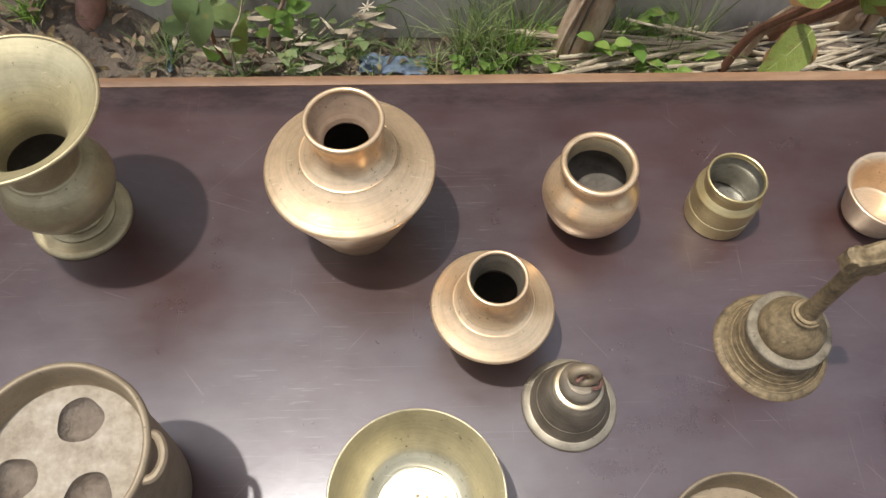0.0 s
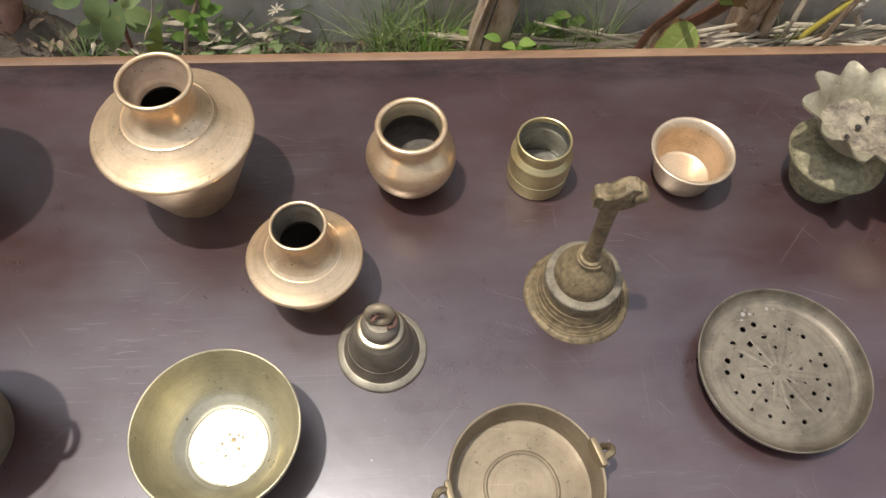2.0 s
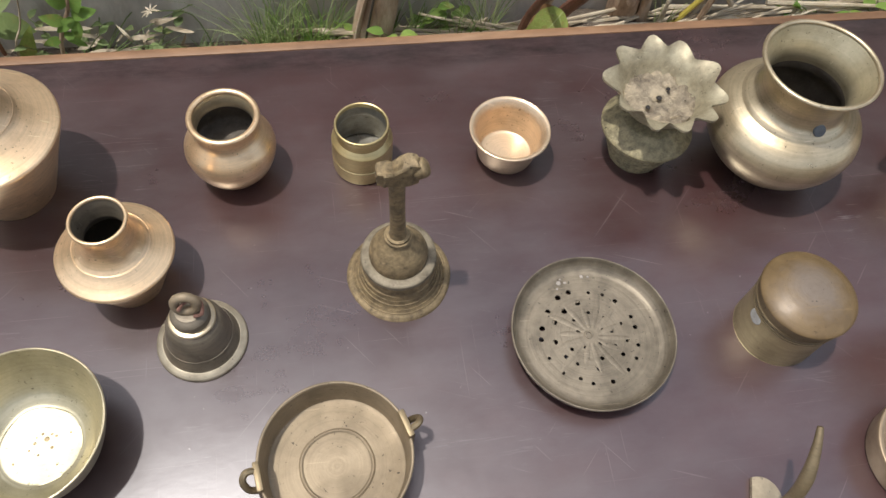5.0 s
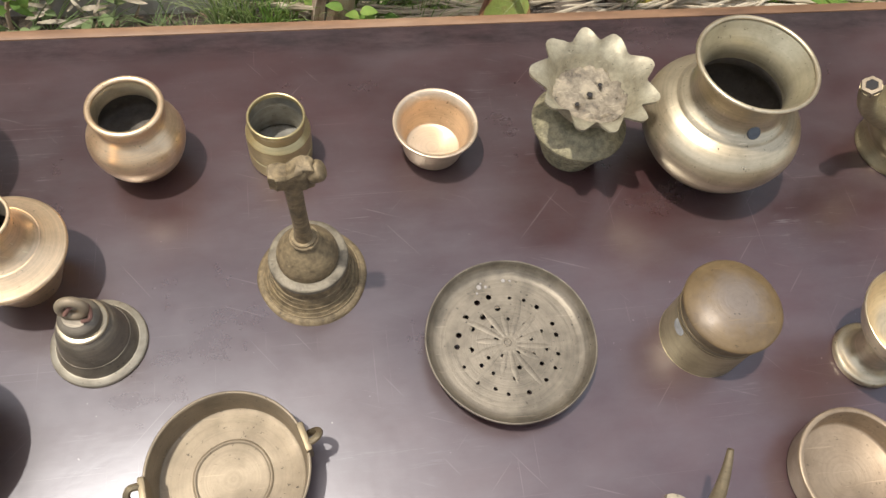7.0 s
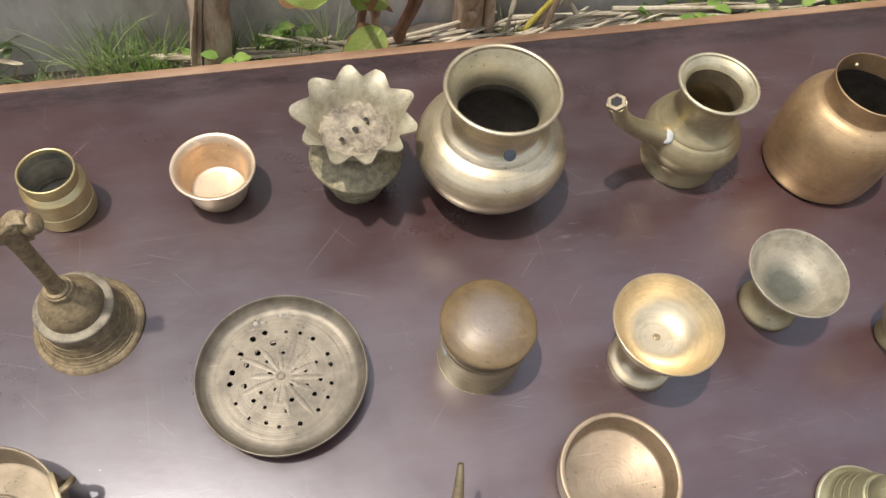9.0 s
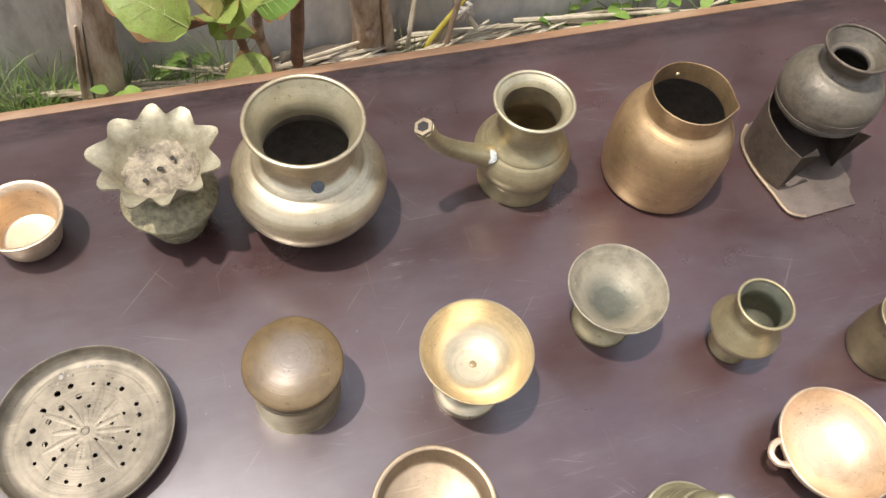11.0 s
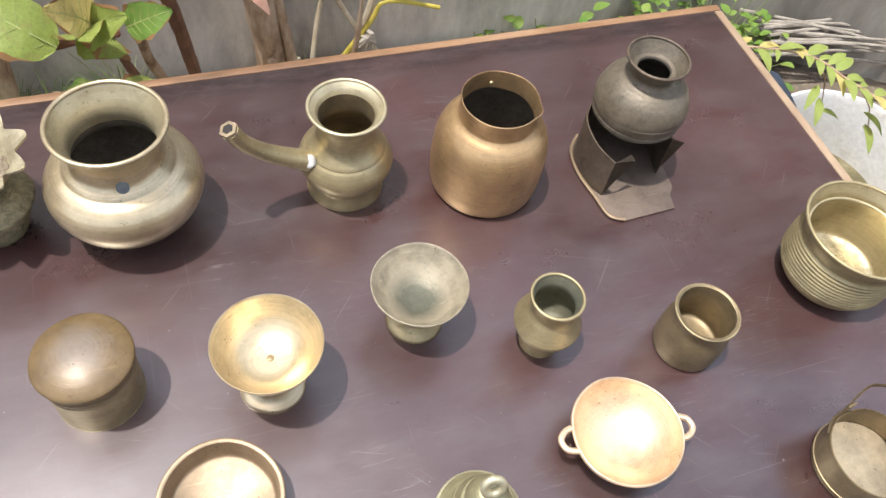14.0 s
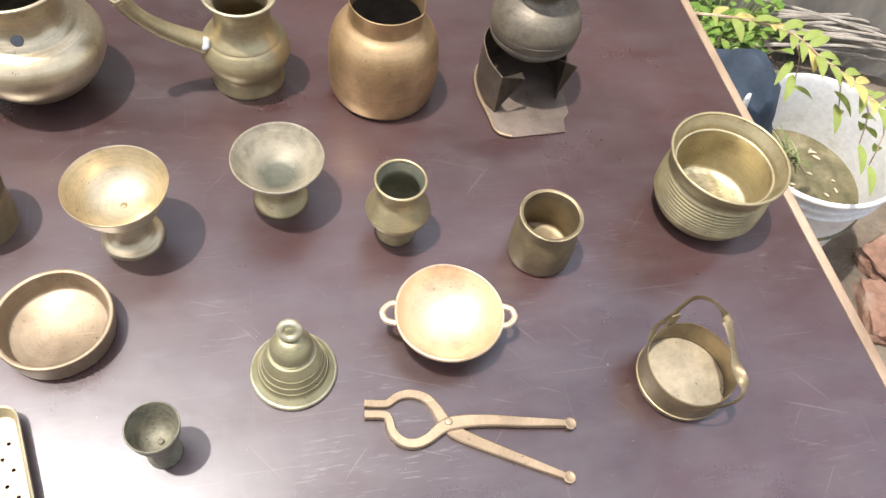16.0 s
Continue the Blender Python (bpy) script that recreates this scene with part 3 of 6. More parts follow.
# ---- table ----
X0, X1, Y0, Y1 = -0.42, 2.004, -0.04, 0.902
EDGE = 0.014
table = thing("table", (X0 + X1) / 2, (Y0 + Y1) / 2 - 0.001, 0, turn=0.6, label="long table with scratched dark maroon laminate top and pale wood edging", category="table")
CX, CY = (X0 + X1) / 2, (Y0 + Y1) / 2
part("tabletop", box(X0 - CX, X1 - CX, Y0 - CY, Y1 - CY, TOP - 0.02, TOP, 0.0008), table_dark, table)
part("edge_strip", box(X0 - CX, X1 - CX + EDGE, Y1 - CY, Y1 - CY + EDGE, TOP - 0.034, TOP + 0.0012, 0.003), edge_wood, table, "orange-brown wooden edging strip")
part("edge_strip", box(X1 - CX, X1 - CX + EDGE, Y0 - CY, Y1 - CY - 0.0005, TOP - 0.034, TOP + 0.0012, 0.003), edge_wood_end, table, "pale wooden edging strip")
part("edge_strip", box(X0 - CX, X1 - CX + EDGE, Y0 - CY - EDGE, Y0 - CY, TOP - 0.034, TOP + 0.0012, 0.003), edge_wood, table, "orange-brown wooden edging strip")
for sx in (X0 + 0.08, X1 - 0.08):
    for sy in (Y0 + 0.08, Y1 - 0.08):
        part("leg", box(sx - CX - 0.03, sx - CX + 0.03, sy - CY - 0.03, sy - CY + 0.03, -0.12, TOP - 0.02, 0.004), leg_wood, table)


# ---- turned vessels ----
def vessel(name, x, y, tall, pieces, label, category, turn=0, lean=(0, 0), group="brassware on the table"):
    """A thing made of turned pieces (part name, bmesh, material, label), its heights times tall."""
    ob = thing(name, x, y, turn=turn, lean=lean, label=label, category=category, group=group)
    for piece in pieces:
        bmesh.ops.scale(piece[1], vec=(1, 1, tall), verts=piece[1].verts[:])
        part(piece[0], piece[1], piece[2], ob, piece[3] if len(piece) > 3 else "")
    return ob


# large water pot with a keeled shoulder
vessel("water_pot", 0.263, 0.720, 0.96, [
    ("body", lathe([(0, 3), (37, 3), (37, 3), (38, 0), (40, 0), (41, 3), (42, 6), (42, 6), (50, 27), (59, 52), (68.5, 78), (74.5, 94), (76.8, 100), (76.8, 100), (77.3, 102.5), (76.2, 104.5), (76.2, 104.5), (66, 109.5), (55, 115.5), (46, 122), (43, 125), (43, 125), (42, 125.2), (42, 125.2), (38, 128.5), (33, 134.5), (29.5, 142), (28, 152), (29.5, 162), (32, 170)], 96, 1.1, 1), bronze),
    ("throat", lathe([(31.5, 172), (28.5, 162), (24.5, 152), (21, 146), (19.5, 142)], 64, 0.6, 1), dusty_throat, "worn dusty throat"),
    ("inside", lathe([(19.5, 142), (24, 134), (38, 120), (64, 104), (70, 98), (44, 30), (0, 10)], 64), recess_shade, "inside coloured dark for its shade"),
    ("rim", bead(32.2, 172, 2.3, 84, 1.2), bronze), ("shoulder_ring", bead(42.8, 125, 0.45, 84), bronze)],
    "large rosy bronze water pot with keeled shoulder and narrow neck", "pot")
vessel("water_pot", 0.389, 0.598, 0.95, [
    ("body", lathe([(0, 3), (27, 3), (27, 3), (28, 0), (30, 0), (31, 3), (38, 22), (46, 43), (52, 57), (54, 61.5), (54, 61.5), (54.6, 63.5), (53.6, 65.5), (53.6, 65.5), (46, 69.6), (39.5, 74), (35.5, 77.5), (35.5, 77.5), (34.6, 77.7), (34.6, 77.7), (31, 81), (26.5, 88), (23.4, 98), (22.3, 108), (24, 117)], 88, 1.0, 4), bronze),
    ("throat", lathe([(23.6, 120), (21, 111), (19.5, 102), (18.5, 97)], 56, 0.5, 4), grey_metal, "grey dusty throat"),
    ("inside", lathe([(18.5, 97), (22, 86), (34, 72), (46, 63), (48, 58), (30, 20), (0, 8)], 56), recess_shade, "dark inside"),
    ("rim", bead(24.2, 120, 1.8, 72, 1.2), bronze), ("shoulder_ring", bead(35.2, 77.4, 0.4, 72), bronze)],
    "small rosy bronze water pot with keeled shoulder", "pot")
vessel("round_pot", 0.492, 0.725, 0.96, [
    ("body", lathe([(0, 2), (16, 2), (18, 0), (22, 1), (31, 9), (41, 25), (46.5, 44), (45, 58), (39, 68), (34, 75), (32, 81), (32.5, 88), (34.5, 94)], 80, 0.8, 7), bronze),
    ("throat", lathe([(32.5, 97), (29.5, 90), (28.0, 82), (29, 76)], 56), gold_brass, "worn throat"),
    ("inside", lathe([(29, 76), (37, 66), (42, 50), (41, 40), (25, 36), (0, 35)], 56, 1.0, 7), dusty_shaded_inside, "dusty stained inside darkened for shade"),
    ("rim", bead(33.2, 95.5, 3.2, 80), bronze)],
    "small round rosy bronze pot with thick rim", "pot")
vessel("jar", 0.6295, 0.7256, 1.05, [
    ("body", lathe([(0, 1), (30, 1), (30, 1), (31, 0), (32, 1.5), (32.6, 4), (33, 20), (33, 20), (32.0, 21), (32.0, 22.5), (33, 23.5), (33, 23.5), (32.8, 41), (32.4, 43.5), (32.4, 43.5), (28.6, 48), (27.6, 49), (27.6, 49), (27.5, 60)], 72, 0.3, 9), yellow_brass),
    ("inside", lathe([(27.5, 64), (26.5, 55), (26.5, 48), (30.5, 42), (30.5, 14), (29, 11), (0, 10)], 56), tinned, "grey tinned inside"),
    ("rim", bead(27.6, 62, 1.7, 72, 1.8), yellow_brass)],
    "small yellow brass jar with banded body", "jar")
vessel("cup", 0.791, 0.723, 1, [
    ("body", lathe([(0, 1), (24, 1), (26, 0), (29, 2), (32, 7), (34.5, 20), (36.5, 34), (38, 40), (42, 44.5), (45, 47), (45, 47), (44, 48.6), (40.5, 47.5), (36.5, 41), (35, 34), (33, 20), (30.5, 9), (26, 5.2), (0, 4.5)], 72, 0.5, 11), rose_brass),
    ("rim", bead(43.6, 47.6, 1.3, 72), rose_brass)],
    "small plain bronze cup with flared rim", "cup")
vessel("round_pot", 1.089, 0.694, 0.92, [
    ("body", lathe([(0, 3), (20, 3), (24, 0), (31, 2), (47, 13), (65, 32), (78, 54), (83, 74), (79, 91), (69, 103), (58, 109), (58, 109), (55, 113), (49, 119), (46, 127), (45, 137), (48, 151), (54, 164), (59, 171)], 96, 1.2, 13), gold_brass),
    ("inside", lathe([(58, 174), (52, 162), (46, 150), (43, 138), (44, 126)], 72), white_brass, "worn brass throat"),
    ("hollow", lathe([(44, 126), (45.5, 119), (51, 108), (70, 90), (78, 72), (62, 36), (36, 12), (0, 7)], 64), dusty_shaded_inside, "dark inside"),
    ("rim", bead(58.3, 172, 2.6, 96), gold_brass)],
    "large round pale brass pot with wide flared neck", "pot")
patch = lathe([(0, 0.9), (4.6, 0.7), (6.6, 0.1), (6.6, -4)], 24, 2.2, 2)
patched = [o for o in scene.objects if o.name.startswith("round_pot") and not o.parent][-1]
part("repair_patch", shift(patch, pose(0.002, -0.0485, 0.1120, 55, 0, 0)), blue_grey, patched, "blue-grey solder patch")


def pushed_lip(v, a):
    """The pouring lip: the edge drawn out on one side."""
    k = math.exp(-((a - 5.60) / 0.20) ** 2) * max(0.0, (v.z - 0.115) / 0.03)
    return Vector((v.x * (1 + 0.085 * k), v.y * (1 + 0.085 * k), v.z + 0.002 * k))


vessel("jug", 1.507, 0.661, 0.98, [
    ("body", lathe([(0, 1), (56, 1), (60, 0), (65, 3), (68, 12), (70, 30), (70, 58), (68, 82), (63, 99), (55, 111), (48.5, 117), (46, 120), (46, 120), (45.2, 125), (45.3, 135), (46.2, 145), (46.2, 145), (44.8, 145), (43.8, 132), (43.8, 121)], 84, 1.6, 17, push=pushed_lip), copper_brass),
    ("inside", lathe([(43.8, 121), (50, 111), (64, 86), (67, 50), (64, 12), (56, 6), (0, 5)], 64, 0.8, 17), dusty_shaded_inside, "dusty brown inside with shade in its colour"),
    ("rivet", lathe([(0, 2.5), (2.5, 1.8), (3.2, 0)], 16), olive_brass)],
    "squat brass jug with pinched pouring lip", "jug")
rivet = [o for o in scene.objects if o.name.startswith("rivet")][-1]
rivet.matrix_local = pose(0.006, 0.0428, 0.126, 90, 0, 0)

spouted = vessel("spouted_pot", 1.335, 0.693, 0.955, [
    ("body", lathe([(0, 3), (38, 3), (41, 0), (46, 0), (46.5, 3), (44, 10), (42.5, 18), (44, 25), (51, 36), (56, 50), (55, 60), (50, 71), (46, 76), (46, 76), (44.5, 79), (38, 88), (34.5, 97), (33.5, 106), (34.5, 118), (38.5, 130), (43, 137)], 80, 0.7, 19), olive_brass),
    ("lip", lathe([(43, 140), (40, 137), (35, 132), (32, 126)], 60), white_brass, "pale flared lip"),
    ("inside", lathe([(32, 126), (31, 112), (32, 98), (45, 70), (48, 50), (36, 22), (0, 14)], 60), dark_brass, "dull brown inside"),
    ("rim", bead(43, 138.5, 2.2, 80), white_brass)],
    "small brass pot with a long curved side spout", "pot")
part("spout", tube([(-0.046, -0.011, 0.066), (-0.072, -0.013, 0.080), (-0.098, -0.015, 0.098), (-0.118, -0.020, 0.122), (-0.130, -0.023, 0.146)], [0.0135, 0.012, 0.0105, 0.0095, 0.0095, 0.0105], 12), olive_brass, spouted)
mouth_pose = pose(-0.1308, -0.0233, 0.1478, 0, -22, 10)
part("spout_mouth", shift(lathe([(10.2, -6), (10.8, 0), (10.2, 1.6), (10.2, 1.6), (6.4, 1.8), (6.4, 1.8), (6.0, -2)], 6, steps=1), mouth_pose), dusty_brass, spouted, "six-sided spout mouth")
# solid black disc in place of the spout's shaded hollow
part("spout_hole", shift(lathe([(0, 2.0), (6.0, 2.1), (6.2, -2)], 6, steps=1), mouth_pose), hole_shade, spouted, "black disc for the shade in the spout")
part("solder_joint", shift(lathe([(0, 1.6), (4, 1.4), (7.5, 0.2), (8.5, -3)], 22, 5.0, 3), pose(-0.0485, -0.0205, 0.0745, 42, -38, 0)), steel_grey, spouted, "whitish blot of solder")

# dishes
stained_bowl = brass("stained_bowl", (0.42, 0.36, 0.255), (0.19, 0.17, 0.12), 0.55, (0.46, 0.62), 1.0, 0.42, 0.2, 0.3, 70, ((0.045, 0.052, 0.036), 0.017, 0.018))
worn_bowl = brass("worn_pale_bowl", (0.58, 0.525, 0.36), (0.41, 0.365, 0.24), 0.43, (0.30, 0.42), 1.0, 0.78, 0.3, 0.1, 24)
vessel("bowl", 0.322, 0.436, 0.92, [
    ("body", lathe([(0, 2), (30, 2), (34, 0), (38, 1), (50, 11), (61, 30), (67, 48), (70.5, 65), (70.5, 65), (69.5, 66.5), (68.5, 65), (65, 48), (59, 31), (49, 15), (40, 8), (36, 6.2), (36, 6.2), (35, 5.4), (35, 5.4), (20, 5.0), (0, 4.9)], 96, 1.5, 23), worn_bowl),
    ("rim", bead(69.6, 65.6, 1.1, 96), white_brass)] + [
    ("stain", shift(lathe([(0, 0.10), (sz * 0.6, 0.06), (sz, -0.4)], 14, 2.4, sx), pose(sx * 0.001, sy * 0.001, 0.0052)), dark_brass, "dull stain") for sx, sy, sz in ((4, 6, 2.6), (-6, 3, 1.6), (9, -2, 1.7), (-2, -8, 1.2), (12, 8, 1.4), (-10, -3, 1.0), (8, 10, 1.2), (0, 11, 1.5), (-5, 8, 0.9), (-22, -14, 1.6), (24, 10, 1.3), (15, -18, 1.1))],
    "wide pale brass bowl with worn shiny bottom", "bowl")
pan = vessel("pan", 0.580, 0.388, 1, [
    ("body", lathe([(0, 1), (57, 1), (60, 0), (62, 3), (64.5, 20), (66, 36), (66, 42), (66, 42), (64.4, 42), (63, 28), (61, 14), (58, 10), (34, 9.5), (34, 9.5), (32, 11), (30, 9.5), (30, 9.5), (0, 9.2)], 84, 1.0, 29), dusty_brass),
    ("rim", bead(66, 42.5, 1.4, 84), dusty_brass)],
    "shallow dull brass pan with two hinged lugs", "pan")
vessel("dish", 1.131, 0.333, 1.0, [
    ("body", lathe([(0, 1), (48, 1), (51, 0), (54, 3), (56, 16), (57.6, 29), (57.6, 29), (56.8, 31.6), (53.2, 31.4), (52, 29), (50, 16), (48.5, 9), (46.5, 7), (46.5, 7), (0, 6)], 84, 0.8, 31), stained_tan)],
    "thick-walled shallow brass dish", "dish")
vessel("footed_cup", 1.1984, 0.4464, 1.0, [
    ("bowl", lathe([(0, 44), (16, 44), (22, 47), (33, 56), (44, 70), (50, 84), (53.6, 93), (53.6, 93), (52.4, 94), (48, 85), (40, 71), (30, 61.5), (18, 57), (0, 56)], 84, 0.6, 37), gold_brass),
    ("foot", lathe([(0, 2), (29, 2), (30, 0), (33.5, 0), (34, 4), (32, 7), (26, 10), (21, 16), (18.5, 25), (18, 36), (20, 45), (24, 48), (0, 49)], 64, 0.3, 38), gold_brass),
    ("centre_boss", shift(lathe([(0, 0.9), (2.2, 0.8), (3.6, 0.2), (4.0, -1)], 16, 3.0, 5), pose(0.001, 0.002, 0.0562)), dark_brass, "dark worn stub")],
    "footed brass cup with wide open bowl", "cup")
vessel("footed_cup", 1.363, 0.485, 0.88, [
    ("bowl", lathe([(0, 38), (15, 38), (20, 41), (30, 50), (40, 64), (47.5, 77), (52, 86), (52, 86), (50.6, 87), (46, 78), (37, 64), (27, 55), (16, 50), (0, 49)], 80, 0.8, 41), stained_bowl),
    ("foot", lathe([(0, 2), (27, 2), (28, 0), (31.5, 0), (32, 4), (30, 7), (24, 11), (19, 18), (17, 28), (18, 38), (20, 42), (0, 43)], 64, 0.3, 42), olive_brass)],
    "footed brass cup with dark stained bowl", "cup")
vessel("round_pot", 1.491, 0.4245, 1.06, [
    ("body", lathe([(0, 2), (18, 2), (19, 0), (22, 0), (22.5, 3), (20, 9), (19, 14), (23, 18), (30, 29), (35.5, 39), (37, 44), (37, 44), (37, 46), (35, 50), (30, 60), (25.5, 68), (24, 75), (25, 84), (28, 90)], 72, 0.6, 43), olive_brass),
    ("inside", lathe([(27.5, 91.5), (24, 84), (22.0, 76), (26, 64), (32, 47), (22, 28), (0, 24)], 52), verdigris, "grey stained inside"),
    ("rim", bead(27.6, 90.3, 1.8, 72), olive_brass)],
    "small brass pot on a narrow foot", "pot")
vessel("mug", 1.655, 0.3785, 1, [
    ("body", lathe([(0, 1), (32, 1), (35, 0), (37, 3), (37.8, 10), (38, 28), (37, 42), (34.5, 53), (33.6, 60), (34.2, 67), (36, 72), (36, 72), (35, 74), (31.8, 73), (31.8, 73), (31, 62), (31.5, 50), (34.5, 20), (32, 9), (0, 7.5)], 72, 0.8, 47), dark_brass),
    ("rim", bead(35.2, 72.8, 1.2, 72), olive_brass)],
    "small brown brass tumbler with flared lip", "cup")
kadai = vessel("two_handled_bowl", 1.526, 0.2895, 1.25, [
    ("body", lathe([(0, 0.5), (14, 0), (26, 2), (42, 10), (53, 21), (58.5, 31), (58.5, 31), (57.5, 32.5), (55.5, 31.5), (50, 22), (40, 13), (24, 6), (0, 4.5)], 88, 1.6, 53), kadai_bronze)],
    "shallow shiny bronze bowl with two loop handles", "bowl")
for ang in (-11, 174):
    c, s_ = math.cos(radians(ang)), math.sin(radians(ang))
    path = [(56, -12), (63, -10), (69, -4), (70, 2), (66, 9), (56, 12)]
    part("loop_handle", tube([((u * c - v * s_) * 0.001, (u * s_ + v * c) * 0.001, 0.0375) for u, v in path], 0.0034, 8), kadai_bronze, kadai)
ribs = []
for k in range(9):
    z = 30 + 4.8 * k
    r = 66.8 - 0.0028 * (z - 40) ** 2
    ribs += [(r - 0.9, z), (r + 0.5, z + 1.6), (r + 0.6, z + 2.8), (r - 0.7, z + 4.3)]
vessel("cauldron", 1.877, 0.419, 1.02, [
    ("body", lathe([(0, 3), (28, 3), (34, 0), (44, 3), (56, 12), (63.5, 24)] + ribs + [(62, 76), (62.5, 82), (65, 90), (68, 96), (70, 100)], 96, 0.8, 59, steps=3), ribbed_olive),
    ("inside", lathe([(68, 101), (65.5, 96), (61, 88), (59.5, 83), (59.5, 83), (57, 81.5), (57, 81.5), (60, 70), (60, 40), (56, 24), (53, 20), (53, 20)], 80, 1.2, 59), olive_brass, "dull brass inner wall"),
    ("inside_floor", lathe([(53.2, 20), (44, 17.5), (30, 17), (14, 18), (0, 17.5)], 80, 2.6, 58), scratched_bright, "shiny dented scratched floor"),
    ("rim", bead(69, 100, 2.0, 96), olive_brass), ("inner_ledge", bead(58.4, 82.4, 1.4, 80), white_brass, "worn bright inner ledge")],
    "wide ribbed brass cauldron with turned-out rim", "pot")
vessel("egg_cup", 1.235, 0.191, 1, [
    ("body", lathe([(0, 2), (13, 2), (13, 0), (16, 0), (16.5, 4), (14, 10), (12.5, 18), (13, 26), (17, 36), (22, 52), (24.5, 67), (24.5, 67), (23.5, 68), (22.5, 66), (20, 52), (15, 39), (8, 34), (0, 33)], 56, 0.5, 61), crusted_grey),
    ("knob", shift(lathe([(0, 3), (2.5, 2), (3, 0), (2, -4)], 10), pose(0.002, -0.002, 0.0345)), crusted_grey)],
    "tiny tarnished footed cup with grey crust", "cup")

# lidded box
vessel("lidded_box", 1.0335, 0.4815, 1, [
    ("body", lathe([(0, 1), (39, 1), (41, 0), (42.2, 1.5), (42.4, 4), (42.2, 30), (42.4, 60), (42.4, 60), (40, 62), (36, 62)], 80, 0.5, 67), olive_brass),
    ("bead", bead(42.7, 57.5, 1.0, 80), dark_brass), ("bead", bead(42.5, 53, 0.6, 80), dark_brass),
    ("skirt", lathe([(42.6, 60.5), (44.2, 61), (44.4, 64), (44.4, 64), (43.8, 65), (43.8, 74), (44.6, 76)], 80, 0.4, 69), dark_brass, "brown lid skirt with a bead"),
    ("lid", lathe([(44, 75.5), (46.0, 76), (46.5, 77.2), (46.0, 78.6), (46.0, 78.6), (43.5, 81), (37, 85), (28, 88.6), (18, 91), (8, 92.2), (0, 92.5)], 80, 0.5, 68), lid_brown, "domed brown-stained lid worn grey on top")],
    "round brass box with domed lid", "box")

lidded = [o for o in scene.objects if o.name.startswith("lidded_box") and not o.parent][-1]
part("solder_blot", shift(lathe([(0, 0.8), (5, 0.6), (8, 0.1), (8.6, -2)], 20, 5.0, 12), pose(-0.0418, -0.0045, 0.046, 0, -90, 6)), steel_grey, lidded, "pale bluish solder blot")

# tall flared vase
vase_brass = brass("green_gold_brass", (0.56, 0.485, 0.29), (0.38, 0.325, 0.185), 0.42, (0.38, 0.50), 0.8, 0.65)
vessel("vase", -0.013, 0.726, 0.957, [
    ("body", lathe([(0, 4), (40, 4), (42, 0), (48.5, 0), (49.5, 3), (47, 6), (39, 8.5), (35, 10), (35, 10), (35.5, 13), (33, 15), (29, 17), (29, 17), (29.5, 20), (27, 23), (27, 28), (32, 32), (44, 44), (52, 62), (52, 74), (45, 90), (37, 99), (35, 102), (35, 102), (33, 106), (34.5, 124), (43, 147), (59, 169), (76, 183)], 96, 0.8, 71), olive_brass),
    ("inside", lathe([(76, 185.5), (57, 170), (41, 149), (31.5, 124), (30, 104)], 80, 0.6, 71), vase_brass, "pale worn flared throat"),
    ("hollow", lathe([(30, 104), (42, 90), (46, 66), (30, 40), (0, 34)], 60), recess_shade, "dark inside"),
    ("rim", bead(76.5, 184, 2.2, 96), olive_brass)],
    "tall brass vase with wide trumpet mouth on a footed base", "vase")

# ---- bells ----
bell = vessel("bell", 0.459, 0.526, 1, [
    ("body", lathe([(36, 0), (42.5, 0), (43, 2), (41.5, 3.4), (36.5, 6), (36.5, 6), (34.5, 9.5), (31, 20), (28.5, 32), (26, 42), (22.5, 48), (19, 50), (0, 51)], 72, 0.5, 81), grey_metal),
    ("collar", lathe([(18.5, 49.5), (21.0, 50.5), (21.6, 52), (20.6, 53.6), (17, 54.5)], 56), gold_brass, "shiny brass collar"),
    ("crown", lathe([(17.5, 55), (17.8, 62), (16.5, 65), (13, 68), (11, 69), (0, 70)], 56, 0.4, 82), grey_metal),
    ("rim", lathe([(43.1, 1.6), (42, 3.8), (37, 6.4), (36.2, 6.2)], 72, 0.5, 81), pale_bell, "paler worn rim"), ("band", bead(31.3, 19, 0.4, 72), grey_metal)],
    "small tarnished bell with shiny collar and rusty wire in its loop", "bell", turn=-15)
part("hanging_loop", shift(bead(9.6, 0, 4.4, 28), pose(0, 0, 0.0805, 78, 0, 12)), dusty_brass, bell, "worn copper-brown loop")
part("wire", tube([(-0.005, -0.006, 0.078), (-0.001, -0.001, 0.083), (0.006, 0.005, 0.0825), (0.0125, 0.004, 0.079), (0.0145, -0.004, 0.074), (0.008, -0.007, 0.0725)], 0.0018, 7), rust, bell, "rusty wire")

bell = vessel("bell", 1.361, 0.260, 1, [
    ("body", lathe([(36, 0), (41, 0), (43, 2), (43, 5), (40, 8), (36, 12), (34, 19), (31, 29), (28.5, 38), (25, 46), (21, 50), (0, 51)], 72, 0.4, 85), bell_olive),
    ("crown", lathe([(20.2, 49.5), (21.2, 52), (20.8, 59), (18.4, 67), (13.5, 74), (9, 77), (0, 78)], 56, 0.3, 86), bell_olive),
    ("rim", bead(41.2, 3.4, 3.1, 72), pale_bell_metal, "pale worn rim"), ("band", bead(34.4, 18, 0.35, 72), bell_olive), ("band", bead(32, 26, 0.3, 72), bell_olive), ("band", bead(29.3, 35.5, 0.35, 72), bell_olive), ("band", bead(21.2, 51.8, 0.8, 64), bell_olive)],
    "small olive brass bell with turned bands and pierced loop", "bell", turn=10)
part("hanging_loop", shift(bead(8.6, 0, 4.0, 32), pose(0, 0, 0.0900, 62, 0, -20)), pale_bell_metal, bell)

